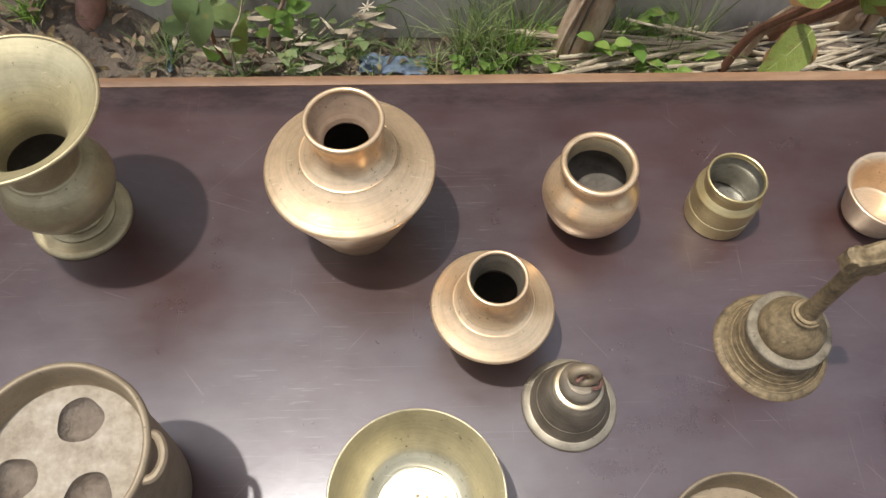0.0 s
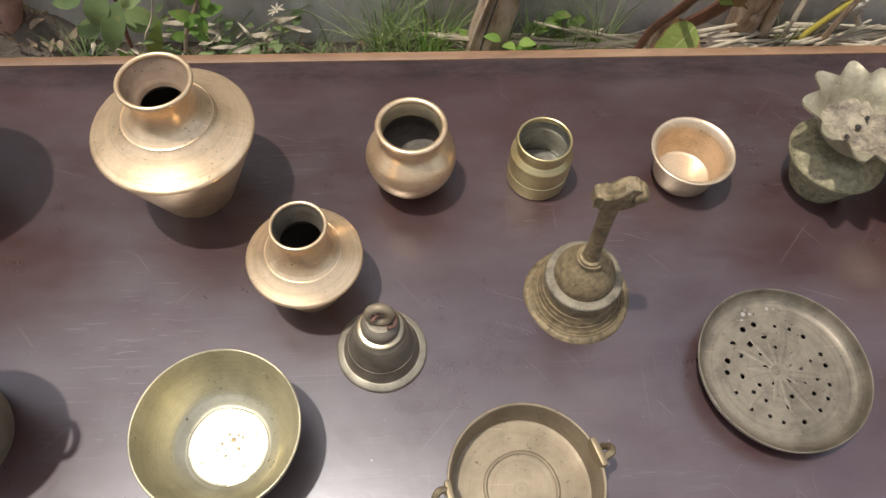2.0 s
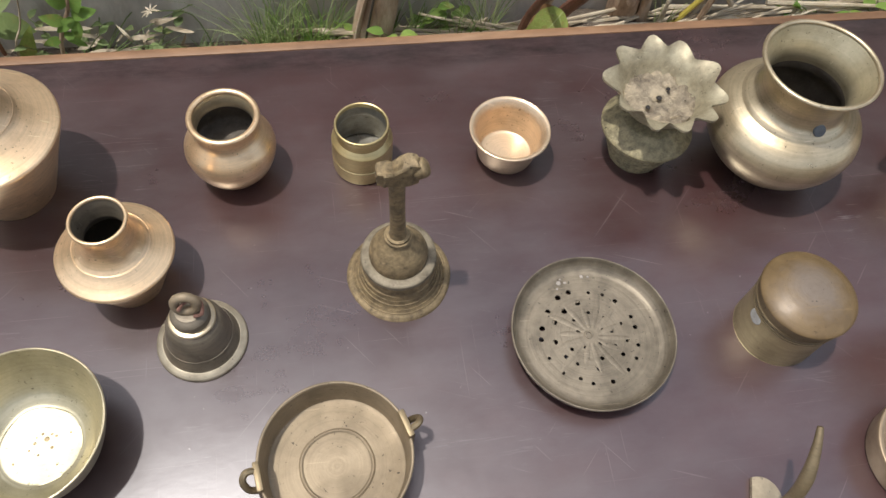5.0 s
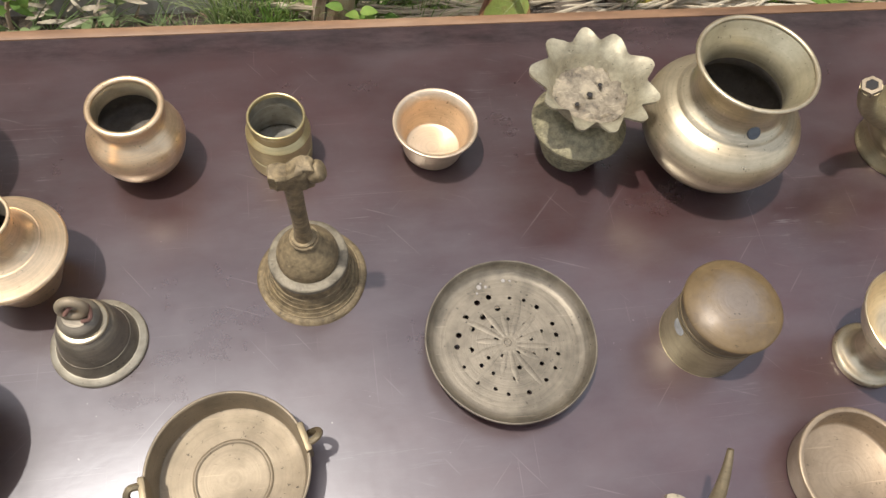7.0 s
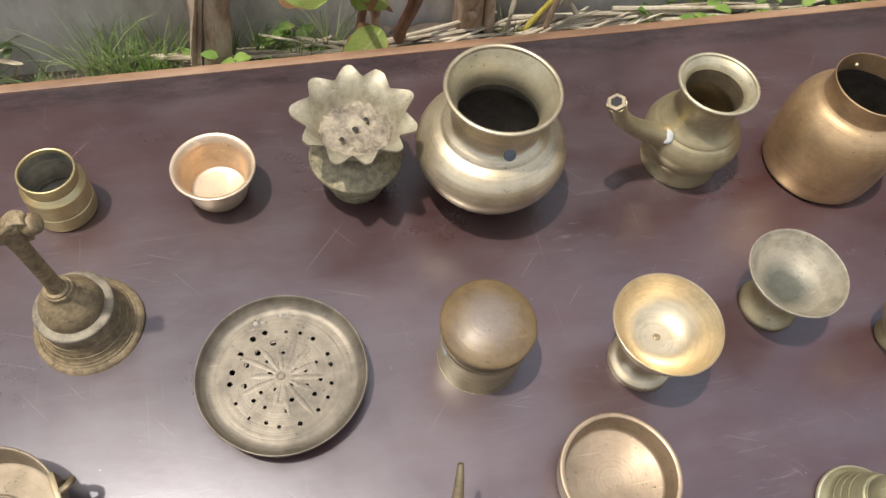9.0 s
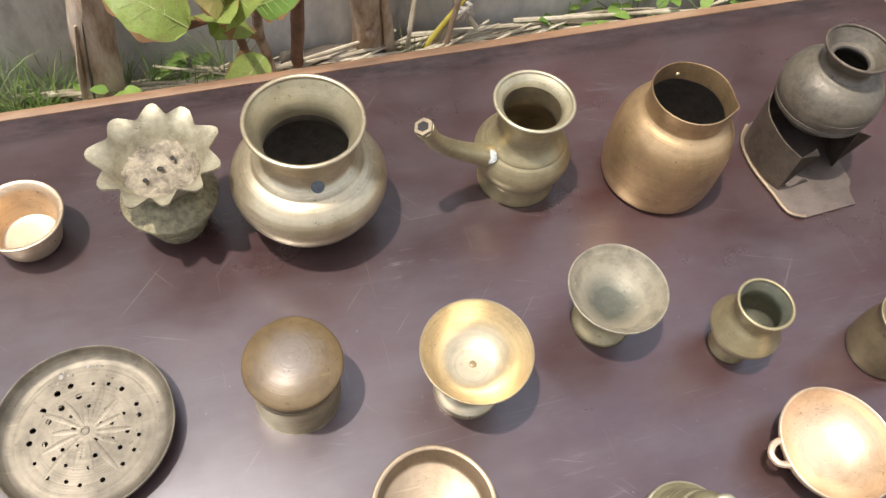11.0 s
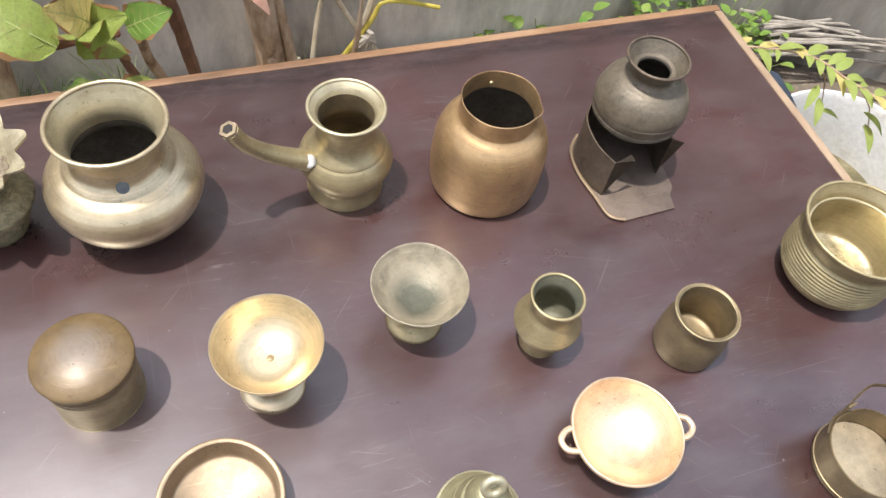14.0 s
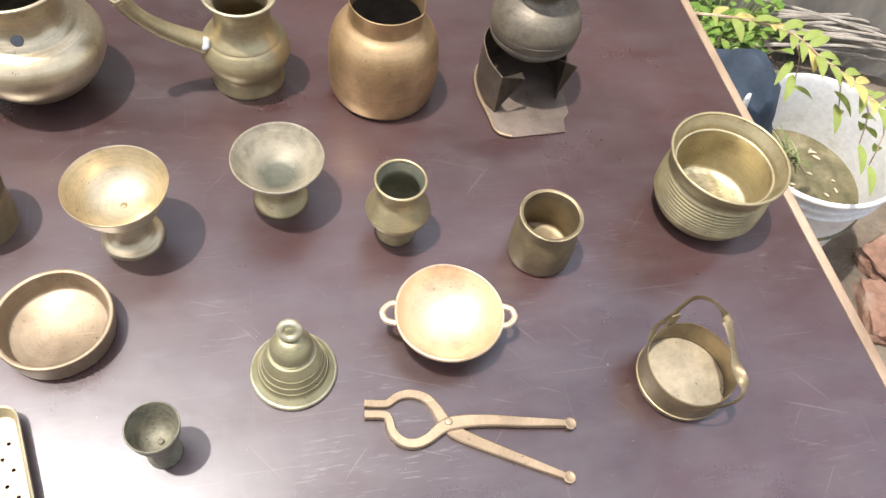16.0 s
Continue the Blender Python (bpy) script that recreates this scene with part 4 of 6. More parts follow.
hand_bell = vessel("hand_bell", 0.655, 0.579, 1, [
    ("skirt", lathe([(40, 0), (52, 0), (53, 1.5), (51, 4), (46, 7), (42, 12), (38.5, 20), (36, 30), (34, 38), (31, 41), (0, 42)], 80, 1.2, 91), cast_brass),
    ("collar", lathe([(28, 41), (36.5, 42), (37.5, 45), (36.5, 48), (30, 49.5), (28, 49)], 72, 0.9, 92), worn_crust, "worn greyish collar disc"),
    ("dome", lathe([(28.5, 49), (28.5, 56), (26, 63), (20, 72), (14, 80), (11, 86), (10.5, 90), (0, 91)], 64, 0.6, 93), cast_brass),
    ("band", bead(46.5, 7.2, 0.7, 72), cast_brass), ("band", bead(43.6, 10, 0.6, 72), cast_brass), ("band", bead(40.6, 15, 0.9, 72), cast_brass), ("band", bead(38.6, 20.5, 0.6, 72), cast_brass), ("band", bead(36.8, 27, 0.9, 72), cast_brass), ("band", bead(12, 86, 1.6, 40), cast_brass),
    ("handle", lathe([(0, 86), (8.2, 88), (7.4, 100), (7.0, 140), (7.4, 172), (8.2, 184), (7, 186), (0, 186)], 24, 0.8, 94), cast_brass)],
    "crusty cast brass hand bell with carved handle top", "bell", lean=(2, -2))
finial = box(-0.017, 0.019, -0.0085, 0.0085, 0.182, 0.204, 0.005, 3)
bmesh.ops.subdivide_edges(finial, edges=finial.edges[:], cuts=2, use_grid_fill=True)
for v in finial.verts:
    v.co += Vector((0.0022 * noise.noise(v.co * 150), 0.0022 * noise.noise(v.co * 150 + Vector((5, 5, 5))), (0.006 if v.co.x > 0.004 else -0.001) * (v.co.z > 0.190) + 0.0025 * noise.noise(v.co * 170)))
    v.co.x *= 1.0 - 0.28 * (abs(v.co.y) > 0.006)
    v.co.z -= 0.007 * math.exp(-((v.co.x - 0.001) / 0.004) ** 2) * (v.co.z > 0.195)
part("finial", finial, cast_brass, hand_bell, "carved two-lobed figure worn smooth")
part("knob", shift(lathe([(0, 0), (7, 1), (9, 7), (7.5, 13), (0, 15)], 16, 1.2, 96), pose(0.013, 0, 0.193, 0, 62, 0)), cast_brass, hand_bell)

# ---- sieve plate ----
sieve = thing("sieve_plate", 0.837, 0.488, turn=0, label="round perforated grey-brown brass sieve plate with pressed spokes", category="plate", group="brassware on the table")
part("rim_wall", lathe([(67, 9.6), (70, 8), (75, 10), (80, 17), (82.2, 24), (82.2, 24), (81.4, 25), (80.2, 24), (77.5, 17.5), (73.5, 13), (70, 11.4), (67, 10.95)], 110, 1.0, 97), grey_metal, sieve)
rng = random.Random(5)
holes = []
for count, rad, start in ((5, 0.013, 0.3), (9, 0.024, 0.1), (13, 0.036, 0.3), (18, 0.049, 0.05)):
    for k in range(count):
        a = start + 2 * math.pi * k / count + rng.uniform(-0.07, 0.07)
        q = rad + rng.uniform(-0.0018, 0.0018)
        big = rng.uniform(0.0027, 0.0034) if (rad > 0.03 and 1.7 < a % 6.283 < 3.5) else rng.uniform(0.0017, 0.0025)
        holes.append((q * math.cos(a), q * math.sin(a), big))
floor_out = [(0.0690 * math.cos(2 * math.pi * k / 96), 0.0690 * math.sin(2 * math.pi * k / 96)) for k in range(96)]
part("perforated_floor", slab(floor_out, 0.0092, 0.0108, 0, holes), grey_metal, sieve, "perforated floor", smooth=0)
part("centre_rosette", shift(bead(3.4, 0, 1.0, 28), pose(-0.002, 0.001, 0.0108)), grey_metal, sieve)
for k in range(14):
    a = 0.2 + 2 * math.pi * k / 14
    p0, p1 = 0.008, 0.034 + 0.010 * (k % 3)
    part("spoke_ridge", tube([(p0 * math.cos(a), p0 * math.sin(a), 0.0108), (0.5 * (p0 + p1) * math.cos(a + 0.06), 0.5 * (p0 + p1) * math.sin(a + 0.06), 0.0110), (p1 * math.cos(a + 0.10), p1 * math.sin(a + 0.10), 0.0106)], [0.0014, 0.0030, 0.0012], 8, (1, 0.10)), grey_metal, sieve)
for k, (a, q, size) in enumerate(((1.90, 0.064, 2.6), (1.80, 0.062, 1.6), (1.50, 0.066, 2.0), (1.98, 0.059, 1.4), (1.40, 0.066, 1.3), (1.85, 0.067, 1.2))):
    part("lime_spot", shift(lathe([(0, 0.5), (size * 0.7, 0.35), (size, -0.3)], 9, 1.8, k + 3), pose(q * math.cos(a), q * math.sin(a), 0.0112)), pale_stone, sieve, "white lime crust")
part("foot", lathe([(40, 0), (44, 0), (46, 9.3), (38, 9.3), (40, 0)], 60, steps=1), grey_metal, sieve)

# ---- incense burner with a flower-shaped dish ----
burner = thing("incense_burner", 0.943, 0.713, label="brass incense holder with lotus-shaped dish full of ash", category="incense burner", group="brassware on the table")
pot_profile = [(0, 2), (26, 2), (28, 0), (30, 1)]
for k in range(7):
    z, r = 4 + 6.2 * k, 30 + 2.35 * k
    pot_profile += [(r - 0.2, z), (r + 1.6, z + 1.4), (r + 2.0, z + 3.2), (r + 0.6, z + 5.8)]
pot_profile += [(47.5, 47), (50, 49), (50, 49), (51, 51), (50, 53), (50, 53), (45, 53.6), (38, 55), (31, 58), (0, 60)]
part("pot", lathe(pot_profile, 88, 0.5, 101, steps=3), engraved, burner)
shoulder = lathe([(49.6, 53.0), (45, 56.6), (39.5, 60.4), (33.5, 65.4), (31, 68), (18, 69.5)], 96, 0.5, 101)
for v in shoulder.verts:
    v.co.z += 0.0009 * noise.noise(v.co * 190) + 0.0005
part("engraved_shoulder", shoulder, engraved, burner, "grey-green engraved shoulder")
part("stem", lathe([(19, 66), (18, 70), (16, 75), (18, 82), (26, 88)], 40), cast_brass, burner)
petals = bmesh.new()
TIPS = [-192, -151, -116, -87, -55, -24, 16, 58, 88, 126]
N = len(TIPS)


def petal_reach(k, ph):
    """How far out the edge runs: 1 at the blunt tip of a petal, 0 in the notch."""
    return min(1.0, (1 - abs(ph)) / 0.82) ** 1.15 * (1 - 0.10 * max(0.0, 0.35 - abs(ph)) / 0.35 * (k % 3 == 1))


rings_u, rings_l = [], []
for ring, (rad, zz) in enumerate(((20, 88), (33, 89.5), (38, 94), (42, 104), (47, 112.5), (54, 117.5), (60, 120), (65, 121.5))):
    up, lo = [], []
    for k, tip_at in enumerate(TIPS):
        before = tip_at - (TIPS[k - 1] if k else TIPS[-1] - 360)
        after = (TIPS[k + 1] if k < N - 1 else TIPS[0] + 360) - tip_at
        for q in range(12):
            ph = q / 6 - 1 + 1 / 12
            a = radians(tip_at + ph * (before if ph < 0 else after) / 2)
            r = rad
            if ring >= 5:
                r = 49 + (rad + 1.6 * math.sin(3 * k + 1) - 49) * (0.10 + 0.90 * petal_reach(k, ph))
            wob = 0.9 * noise.noise((3 * math.cos(a), 3 * math.sin(a), ring * 0.4))
            z = zz + wob + (1.6 * math.sin(5 * a + 1) if ring > 4 else 0) - (1.2 * abs(ph) if ring > 4 else 0)
            for side, dz in ((up, 0.0), (lo, -2.6)):
                side.append(petals.verts.new(((r + wob) * 0.001 * math.cos(a), (r + wob) * 0.001 * math.sin(a), (z + dz) * 0.001)))
    rings_u.append(up)
    rings_l.append(lo)
n12 = N * 12
for r0, r1 in zip(range(7), range(1, 8)):
    for i in range(n12):
        j = (i + 1) % n12
        petals.faces.new((rings_u[r0][i], rings_u[r1][i], rings_u[r1][j], rings_u[r0][j]))
        petals.faces.new((rings_l[r0][i], rings_l[r0][j], rings_l[r1][j], rings_l[r1][i]))
for i in range(n12):
    j = (i + 1) % n12
    petals.faces.new((rings_u[7][i], rings_l[7][i], rings_l[7][j], rings_u[7][j]))
bmesh.ops.recalc_face_normals(petals, faces=petals.faces)
part("lotus_dish", petals, wax, burner, "pale ten-petalled dish")
crust_holes = [(0.0128, 0.0112, 0.0022), (-0.0006, -0.0005, 0.0030), (-0.0160, -0.0118, 0.0024)]
crust = bmesh.new()
bmesh.ops.create_circle(crust, cap_ends=True, cap_tris=False, segments=48, radius=0.0385)
bmesh.ops.triangulate(crust, faces=crust.faces[:])
bmesh.ops.subdivide_edges(crust, edges=crust.edges[:], cuts=4, use_grid_fill=True)
bmesh.ops.subdivide_edges(crust, edges=crust.edges[:], cuts=1)
for v in crust.verts:
    d = v.co.length
    v.co.z = 0.0945 + 0.006 * noise.noise(v.co * 80) + 0.0042 * noise.noise(v.co * 230) + 0.0014 * noise.noise(v.co * 600) - 0.0004
    for hx, hy, hr in crust_holes:
        if math.hypot(v.co.x - hx, v.co.y - hy) < hr:
            v.co.z -= 0.009
part("ash", crust, ash, burner, "crusted ash with holes", smooth=60)
# solid black caps paint the shade in the dents of the crust
for hx, hy, hr in crust_holes:
    part("stick_hole", shift(lathe([(0, 0.2), (hr * 800, 0.6), (hr * 950, 1.2), (hr * 1050, 0.2)], 14, 0.5, hx * 99), pose(hx, hy, 0.0965)), hole_shade, burner, "black cap for the shade in a stick hole")

# ---- small pot on a sheet-metal stove ----
stove = thing("sheet_metal_stove", 1.700, 0.640, label="folded rusty-brown sheet metal stove standing on its plate", category="stove", group="brassware on the table")


def local(pts, cx, cy):
    return [(x - cx, y - cy) for x, y in pts]


part("base_plate", slab(local([(1.664, 0.555), (1.738, 0.559), (1.742, 0.580), (1.752, 0.592), (1.757, 0.66), (1.74, 0.705), (1.70, 0.715), (1.660, 0.705), (1.640, 0.680), (1.634, 0.640), (1.640, 0.598), (1.645, 0.566)], 1.700, 0.640), 0.0005, 0.003, 0.0006), plate_brown, stove, "pale brown base plate")

part("rolled_edge", tube([(x - 1.700, y - 0.640, 0.0035) for x, y in ((1.664, 0.556), (1.646, 0.567), (1.641, 0.598), (1.635, 0.640), (1.641, 0.680), (1.661, 0.704))], 0.0024, 7), stained_tan, stove, "pale rolled plate edge")


def ribbon_wall(path, h, thick, z0=0.003):
    """A standing sheet: the plan path thickened, from z0 to a height that may change along it."""
    bm = bmesh.new()
    pts = curve_through([tuple(p) for p in path], 5)
    n = len(pts)
    rows = []
    for i, p in enumerate(pts):
        d = Vector(pts[min(i + 1, n - 1)][:2]) - Vector(pts[max(i - 1, 0)][:2])
        nn = Vector((-d.y, d.x)).normalized() * thick / 2
        rows.append([bm.verts.new((p[0] + s * nn.x, p[1] + s * nn.y, z)) for s, z in ((1, z0), (1, p[2]), (-1, p[2]), (-1, z0))])
    for a, b in zip(rows, rows[1:]):
        for k in range(4):
            q = (k + 1) % 4
            bm.faces.new((a[k], a[q], b[q], b[k]))
    bm.faces.new(rows[0][::-1])
    bm.faces.new(rows[-1])
    bmesh.ops.recalc_face_normals(bm, faces=bm.faces)
    return bm


part("curved_wall", ribbon_wall([(-0.050, -0.040, 0.066), (-0.062, -0.010, 0.070), (-0.060, 0.030, 0.074), (-0.035, 0.060, 0.076), (0.0, 0.070, 0.076), (0.036, 0.058, 0.074), (0.050, 0.030, 0.070), (0.045, 0.000, 0.068), (0.040, -0.022, 0.068)], 0.07, 0.0018), sheet_brown, stove, "curved sheet wall")
for pts, name in ((((-0.050, -0.040, 0.003), (-0.050, -0.040, 0.066), (-0.022, -0.030, 0.064), (-0.018, -0.036, 0.058)), "folded_flap"), (((0.040, -0.022, 0.012), (0.040, -0.022, 0.068), (0.020, -0.006, 0.070), (0.052, -0.030, 0.069)), "folded_flap")):
    bm = bmesh.new()
    f = [bm.verts.new(p) for p in pts]
    bm.faces.new((f[0], f[1], f[3]))
    bm.faces.new((f[1], f[2], f[3]))
    bmesh.ops.solidify(bm, geom=bm.faces[:], thickness=0.0016)
    part(name, bm, sheet_brown, stove, smooth=0)
oil_pot = vessel("oil_pot", 1.700, 0.660, 1, [
    ("body", lathe([(0, 0), (20, 1), (38, 8), (52, 22), (54, 25), (54, 25), (56, 26), (56.5, 28), (55.5, 30), (55.5, 30), (58.5, 40), (58, 54), (52, 70), (42, 80), (34, 84), (29, 87), (27, 92), (28.5, 97), (33, 105), (37, 112)], 84, 0.7, 111), oil_grey),
    ("inside", lathe([(37, 114), (32, 106), (26, 98), (25, 98), (25, 98), (21, 97)], 60), oil_grey, "grey funnel mouth"),
    ("hollow", lathe([(21, 97), (22, 90), (48, 62), (30, 20), (0, 12)], 48), recess_shade, "dark inside"),
    ("rim", bead(37, 113, 1.9, 84), sheet_brown), ("ridge", bead(58.3, 46, 0.6, 84), oil_grey), ("ridge", bead(57.0, 33, 0.7, 84), oil_grey)],
    "round grey metal pot with flared mouth set on a stove", "pot")
oil_pot.location.z = TOP + 0.060

# ---- pan with cooking wells ----
wells = thing("well_pan", 0.075, 0.452, label="tall dusty brass pan with round cooking wells and a ring handle", category="pan", group="brassware on the table")
part("body", lathe([(0, 1), (50, 1), (52, 0), (56, 3), (59, 40), (60, 90), (60, 110), (63, 125), (66, 146), (66, 146), (65, 149), (62, 150), (60, 147), (58.5, 135), (57, 126), (55, 123)], 96, 1.2, 121), dusty_brass, wells)
spots = [(0.004, 0.030, 0.0165), (-0.033, -0.012, 0.0155), (0.020, -0.024, 0.0165)]
floor_ring = [(0.0562 * math.cos(2 * math.pi * k / 80), 0.0562 * math.sin(2 * math.pi * k / 80)) for k in range(80)]
wf = bmesh.new()
loops = [floor_ring] + [[(x + r * (1 + 0.04 * math.sin(3 * k * math.pi / 20 + x * 300) + 0.025 * math.sin(5 * k * math.pi / 20 + y * 500)) * math.cos(-k * math.pi / 20), y + r * (1 + 0.04 * math.sin(3 * k * math.pi / 20 + x * 300) + 0.025 * math.sin(5 * k * math.pi / 20 + y * 500)) * math.sin(-k * math.pi / 20)) for k in range(40)] for x, y, r in spots]
es = []
for lp in loops:
    vs = [wf.verts.new((*p, 0.1245)) for p in lp]
    es += [wf.edges.new((vs[i], vs[(i + 1) % len(vs)])) for i in range(len(vs))]
bmesh.ops.triangle_fill(wf, use_beauty=True, edges=es)
for f in wf.faces:
    if f.normal.z < 0:
        f.normal_flip()
part("floor", wf, clay_dust, wells, "dusty flat floor", smooth=0)
for (x, y, r), lp in zip(spots, loops[1:]):
    cup = bmesh.new()
    rows = []
    for k, f in enumerate((1.0, 0.96, 0.84, 0.62, 0.34)):
        rows.append([cup.verts.new((x + (px - x) * f, y + (py - y) * f, 0.1245 - 0.011 * (0, 0.25, 0.62, 0.88, 1.0)[k] + 0.0020 * noise.noise((px * 260 * f, py * 260 * f, k)) * (k > 0))) for px, py in lp])
    c = cup.verts.new((x, y, 0.1130))
    for a, b in zip(rows, rows[1:]):
        for i in range(40):
            cup.faces.new((a[i], b[i], b[(i + 1) % 40], a[(i + 1) % 40]))
    for i in range(40):
        cup.faces.new((rows[-1][i], c, rows[-1][(i + 1) % 40]))
    bmesh.ops.recalc_face_normals(cup, faces=cup.faces)
    for f in cup.faces:
        if f.normal.z < 0:
            f.normal_flip()
    part("well", cup, burnt_crust, wells, "rough brown well", smooth=60)
part("ring_handle", tube([(0.0600, 0.014, 0.143), (0.068, 0.012, 0.144), (0.0735, 0.002, 0.144), (0.0735, -0.008, 0.144), (0.069, -0.016, 0.144), (0.0600, -0.018, 0.143)], 0.0036, 9), dusty_brass, wells)

# ---- tongs ----
def flat_bar(path, widths, z0, z1, bevel=0.0012):
    """A flat bar along a plan path whose width changes on the way."""
    pts = [Vector(p) for p in curve_through(path, 6)]
    n = len(pts)
    left, right = [], []
    for i, p in enumerate(pts):
        d = (pts[min(i + 1, n - 1)] - pts[max(i - 1, 0)]).normalized()
        f = i / (n - 1) * (len(widths) - 1)
        k = min(int(f), len(widths) - 2)
        w = widths[k] + (widths[k + 1] - widths[k]) * (f - k)
        nn = Vector((-d.y, d.x)) * w / 2
        left.append(tuple(p + nn))
        right.append(tuple(p - nn))
    bm = bmesh.new()
    rows = []
    for l, r in zip(left, right):
        rows.append([bm.verts.new((*q, z)) for q, z in ((l, z0), (l, z1 - bevel), ((l[0] * 0.9 + r[0] * 0.1, l[1] * 0.9 + r[1] * 0.1), z1), ((l[0] * 0.1 + r[0] * 0.9, l[1] * 0.1 + r[1] * 0.9), z1), (r, z1 - bevel), (r, z0))])
    for a, b in zip(rows, rows[1:]):
        for k in range(6):
            q = (k + 1) % 6
            bm.faces.new((a[k], a[q], b[q], b[k]))
    bm.faces.new(rows[0])
    bm.faces.new(rows[-1][::-1])
    bmesh.ops.recalc_face_normals(bm, faces=bm.faces)
    return bm


TX, TY = 1.507, 0.180
tongs = thing("tongs", TX, TY, label="flat brown brass tongs with round grip, lying crossed open", category="tongs", group="brassware on the table")
arm_a = [(1.428, 0.2135), (1.448, 0.2105), (1.454, 0.2120), (1.462, 0.2165), (1.475, 0.2180), (1.490, 0.2120), (1.499, 0.2000), (1.504, 0.188), (1.514, 0.172), (1.540, 0.155), (1.580, 0.132), (1.614, 0.1125)]
arm_b = [(1.4265, 0.2005), (1.446, 0.1975), (1.450, 0.1920), (1.452, 0.1790), (1.460, 0.1680), (1.473, 0.1640), (1.487, 0.1680), (1.500, 0.1760), (1.514, 0.1800), (1.545, 0.1785), (1.590, 0.1705), (1.628, 0.1640)]
wid = [0.0085, 0.0085, 0.0085, 0.009, 0.0095, 0.010, 0.0105, 0.0125, 0.0145, 0.0125, 0.010, 0.0072]
part("arm", flat_bar(local(arm_a, TX, TY), wid, 0.0005, 0.0058), stained_tan, tongs)
part("arm", flat_bar(local(arm_b, TX, TY), wid, 0.0030, 0.0095), stained_tan, tongs)
for (x, y), z in (((1.619, 0.110), 0.0005), ((1.634, 0.163), 0.0030)):
    knob = lathe([(0, 0), (5.6, 0), (6.6, 0.8), (6.8, 4.4), (5.6, 5.2), (3, 4.6), (0, 4.4)], 8, 2.6, x)
    part("end_knob", shift(knob, pose(x - TX, y - TY, z)), stained_tan, tongs)
part("pivot", shift(lathe([(0, 1.4), (3.2, 1.1), (4.2, 0), (4.2, -2)], 18), pose(0.002, 0.0015, 0.0096)), stained_tan, tongs)

# ---- small pan with a strap handle ----
strap_pan = vessel("strap_handle_pan", 1.769, 0.197, 1, [
    ("body", lathe([(0, 1), (43, 1), (45.5, 0), (47.4, 1.6), (48.2, 5), (48.5, 22), (48.4, 43), (48.4, 43), (47.6, 44), (47, 42), (47.3, 22), (47, 12), (46, 10), (0, 9.4)], 80, 1.2, 131), dark_brass)],
    "small straight-sided brass pan with a bent strap handle", "pan")
part("floor", lathe([(0, 10.6), (30, 10.4), (46.6, 10.2)], 64, 0.4, 133), grey_stain, strap_pan, "dusty dull floor")
part("strap_handle", tube([(-0.036, 0.033, 0.040), (-0.029, 0.043, 0.048), (-0.0166, 0.0472, 0.059), (-0.001, 0.0545, 0.072), (0.0101, 0.0566, 0.0805), (0.0222, 0.0475, 0.0872), (0.0283, 0.0277, 0.0886), (0.0277, 0.0026, 0.0836), (0.0250, -0.0220, 0.0775), (0.0270, -0.0400, 0.0735), (0.0240, -0.0500, 0.0690), (0.0121, -0.0547, 0.0600), (-0.006, -0.0515, 0.0465), (-0.010, -0.0485, 0.038)], 0.0060, 10, (1.0, 0.16), up=(0, 1, 0.05)), dark_brass, strap_pan)
part("lug", box(-0.006, 0.006, 0.0, 0.002, 0.030, 0.062, 0.0006), dark_brass, strap_pan).matrix_local = pose(-0.008, 0.047, 0, 0, 0, 10)

# ---- lugs of the pan ----
for ang in (18, 190):
    c, s_ = math.cos(radians(ang)), math.sin(radians(ang))
    lug = part("lug", box(0.0630, 0.0690, -0.013, 0.013, 0.022, 0.050, 0.002), dark_brass, pan)
    lug.matrix_local = pose(0, 0, 0, 0, 0, ang)
    hook = part("hinge_hook", tube([(0.067, -0.006, 0.046), (0.075, -0.005, 0.050), (0.079, 0.0, 0.044), (0.076, 0.005, 0.034), (0.069, 0.006, 0.028)], 0.0032, 8), dark_brass, pan)
    hook.matrix_local = pose(0, 0, 0, 0, 0, ang)

# ---- iron-like scraper with a curved handle, and the perforated tray ----
scraper = thing("scraper", 0.957, 0.300, turn=-10, label="flat brass scraper plate with an upright curved handle", category="scraper", group="brassware on the table")
tongue = [(0.0195 * math.cos(k * math.pi / 20), 0.0165 + 0.0195 * math.sin(k * math.pi / 20)) for k in range(13)] + [(-0.021, -0.06), (-0.021, -0.12), (0.021, -0.12), (0.021, -0.06)]
part("plate", slab(tongue, 0.001, 0.0065, 0.001), grey_stain, scraper)
for y in (-0.026, -0.031, -0.048):
    part("ridge", tube([(-0.020, y, 0.0066), (0.020, y, 0.0066)], 0.0009, 6), grey_stain, scraper)
part("handle_socket", box(-0.0065, 0.0065, -0.0005, 0.0125, 0.006, 0.020, 0.002), grey_stain, scraper)
part("handle", tube([(0.0, 0.006, 0.012), (0.0, 0.003, 0.034), (0.002, 0.005, 0.060), (0.004, 0.016, 0.085), (0.006, 0.034, 0.104), (0.007, 0.050, 0.116)], [0.0045, 0.0065, 0.0090, 0.0088, 0.0060, 0.0036], 12, (0.7, 0.7), up=(1, 0, 0)), dark_brass, scraper, "dark curved flat handle")

tray = thing("perforated_tray", 1.068, 0.162, turn=15, label="pale brass tray with rolled edge and punched holes", category="tray", group="brassware on the table")


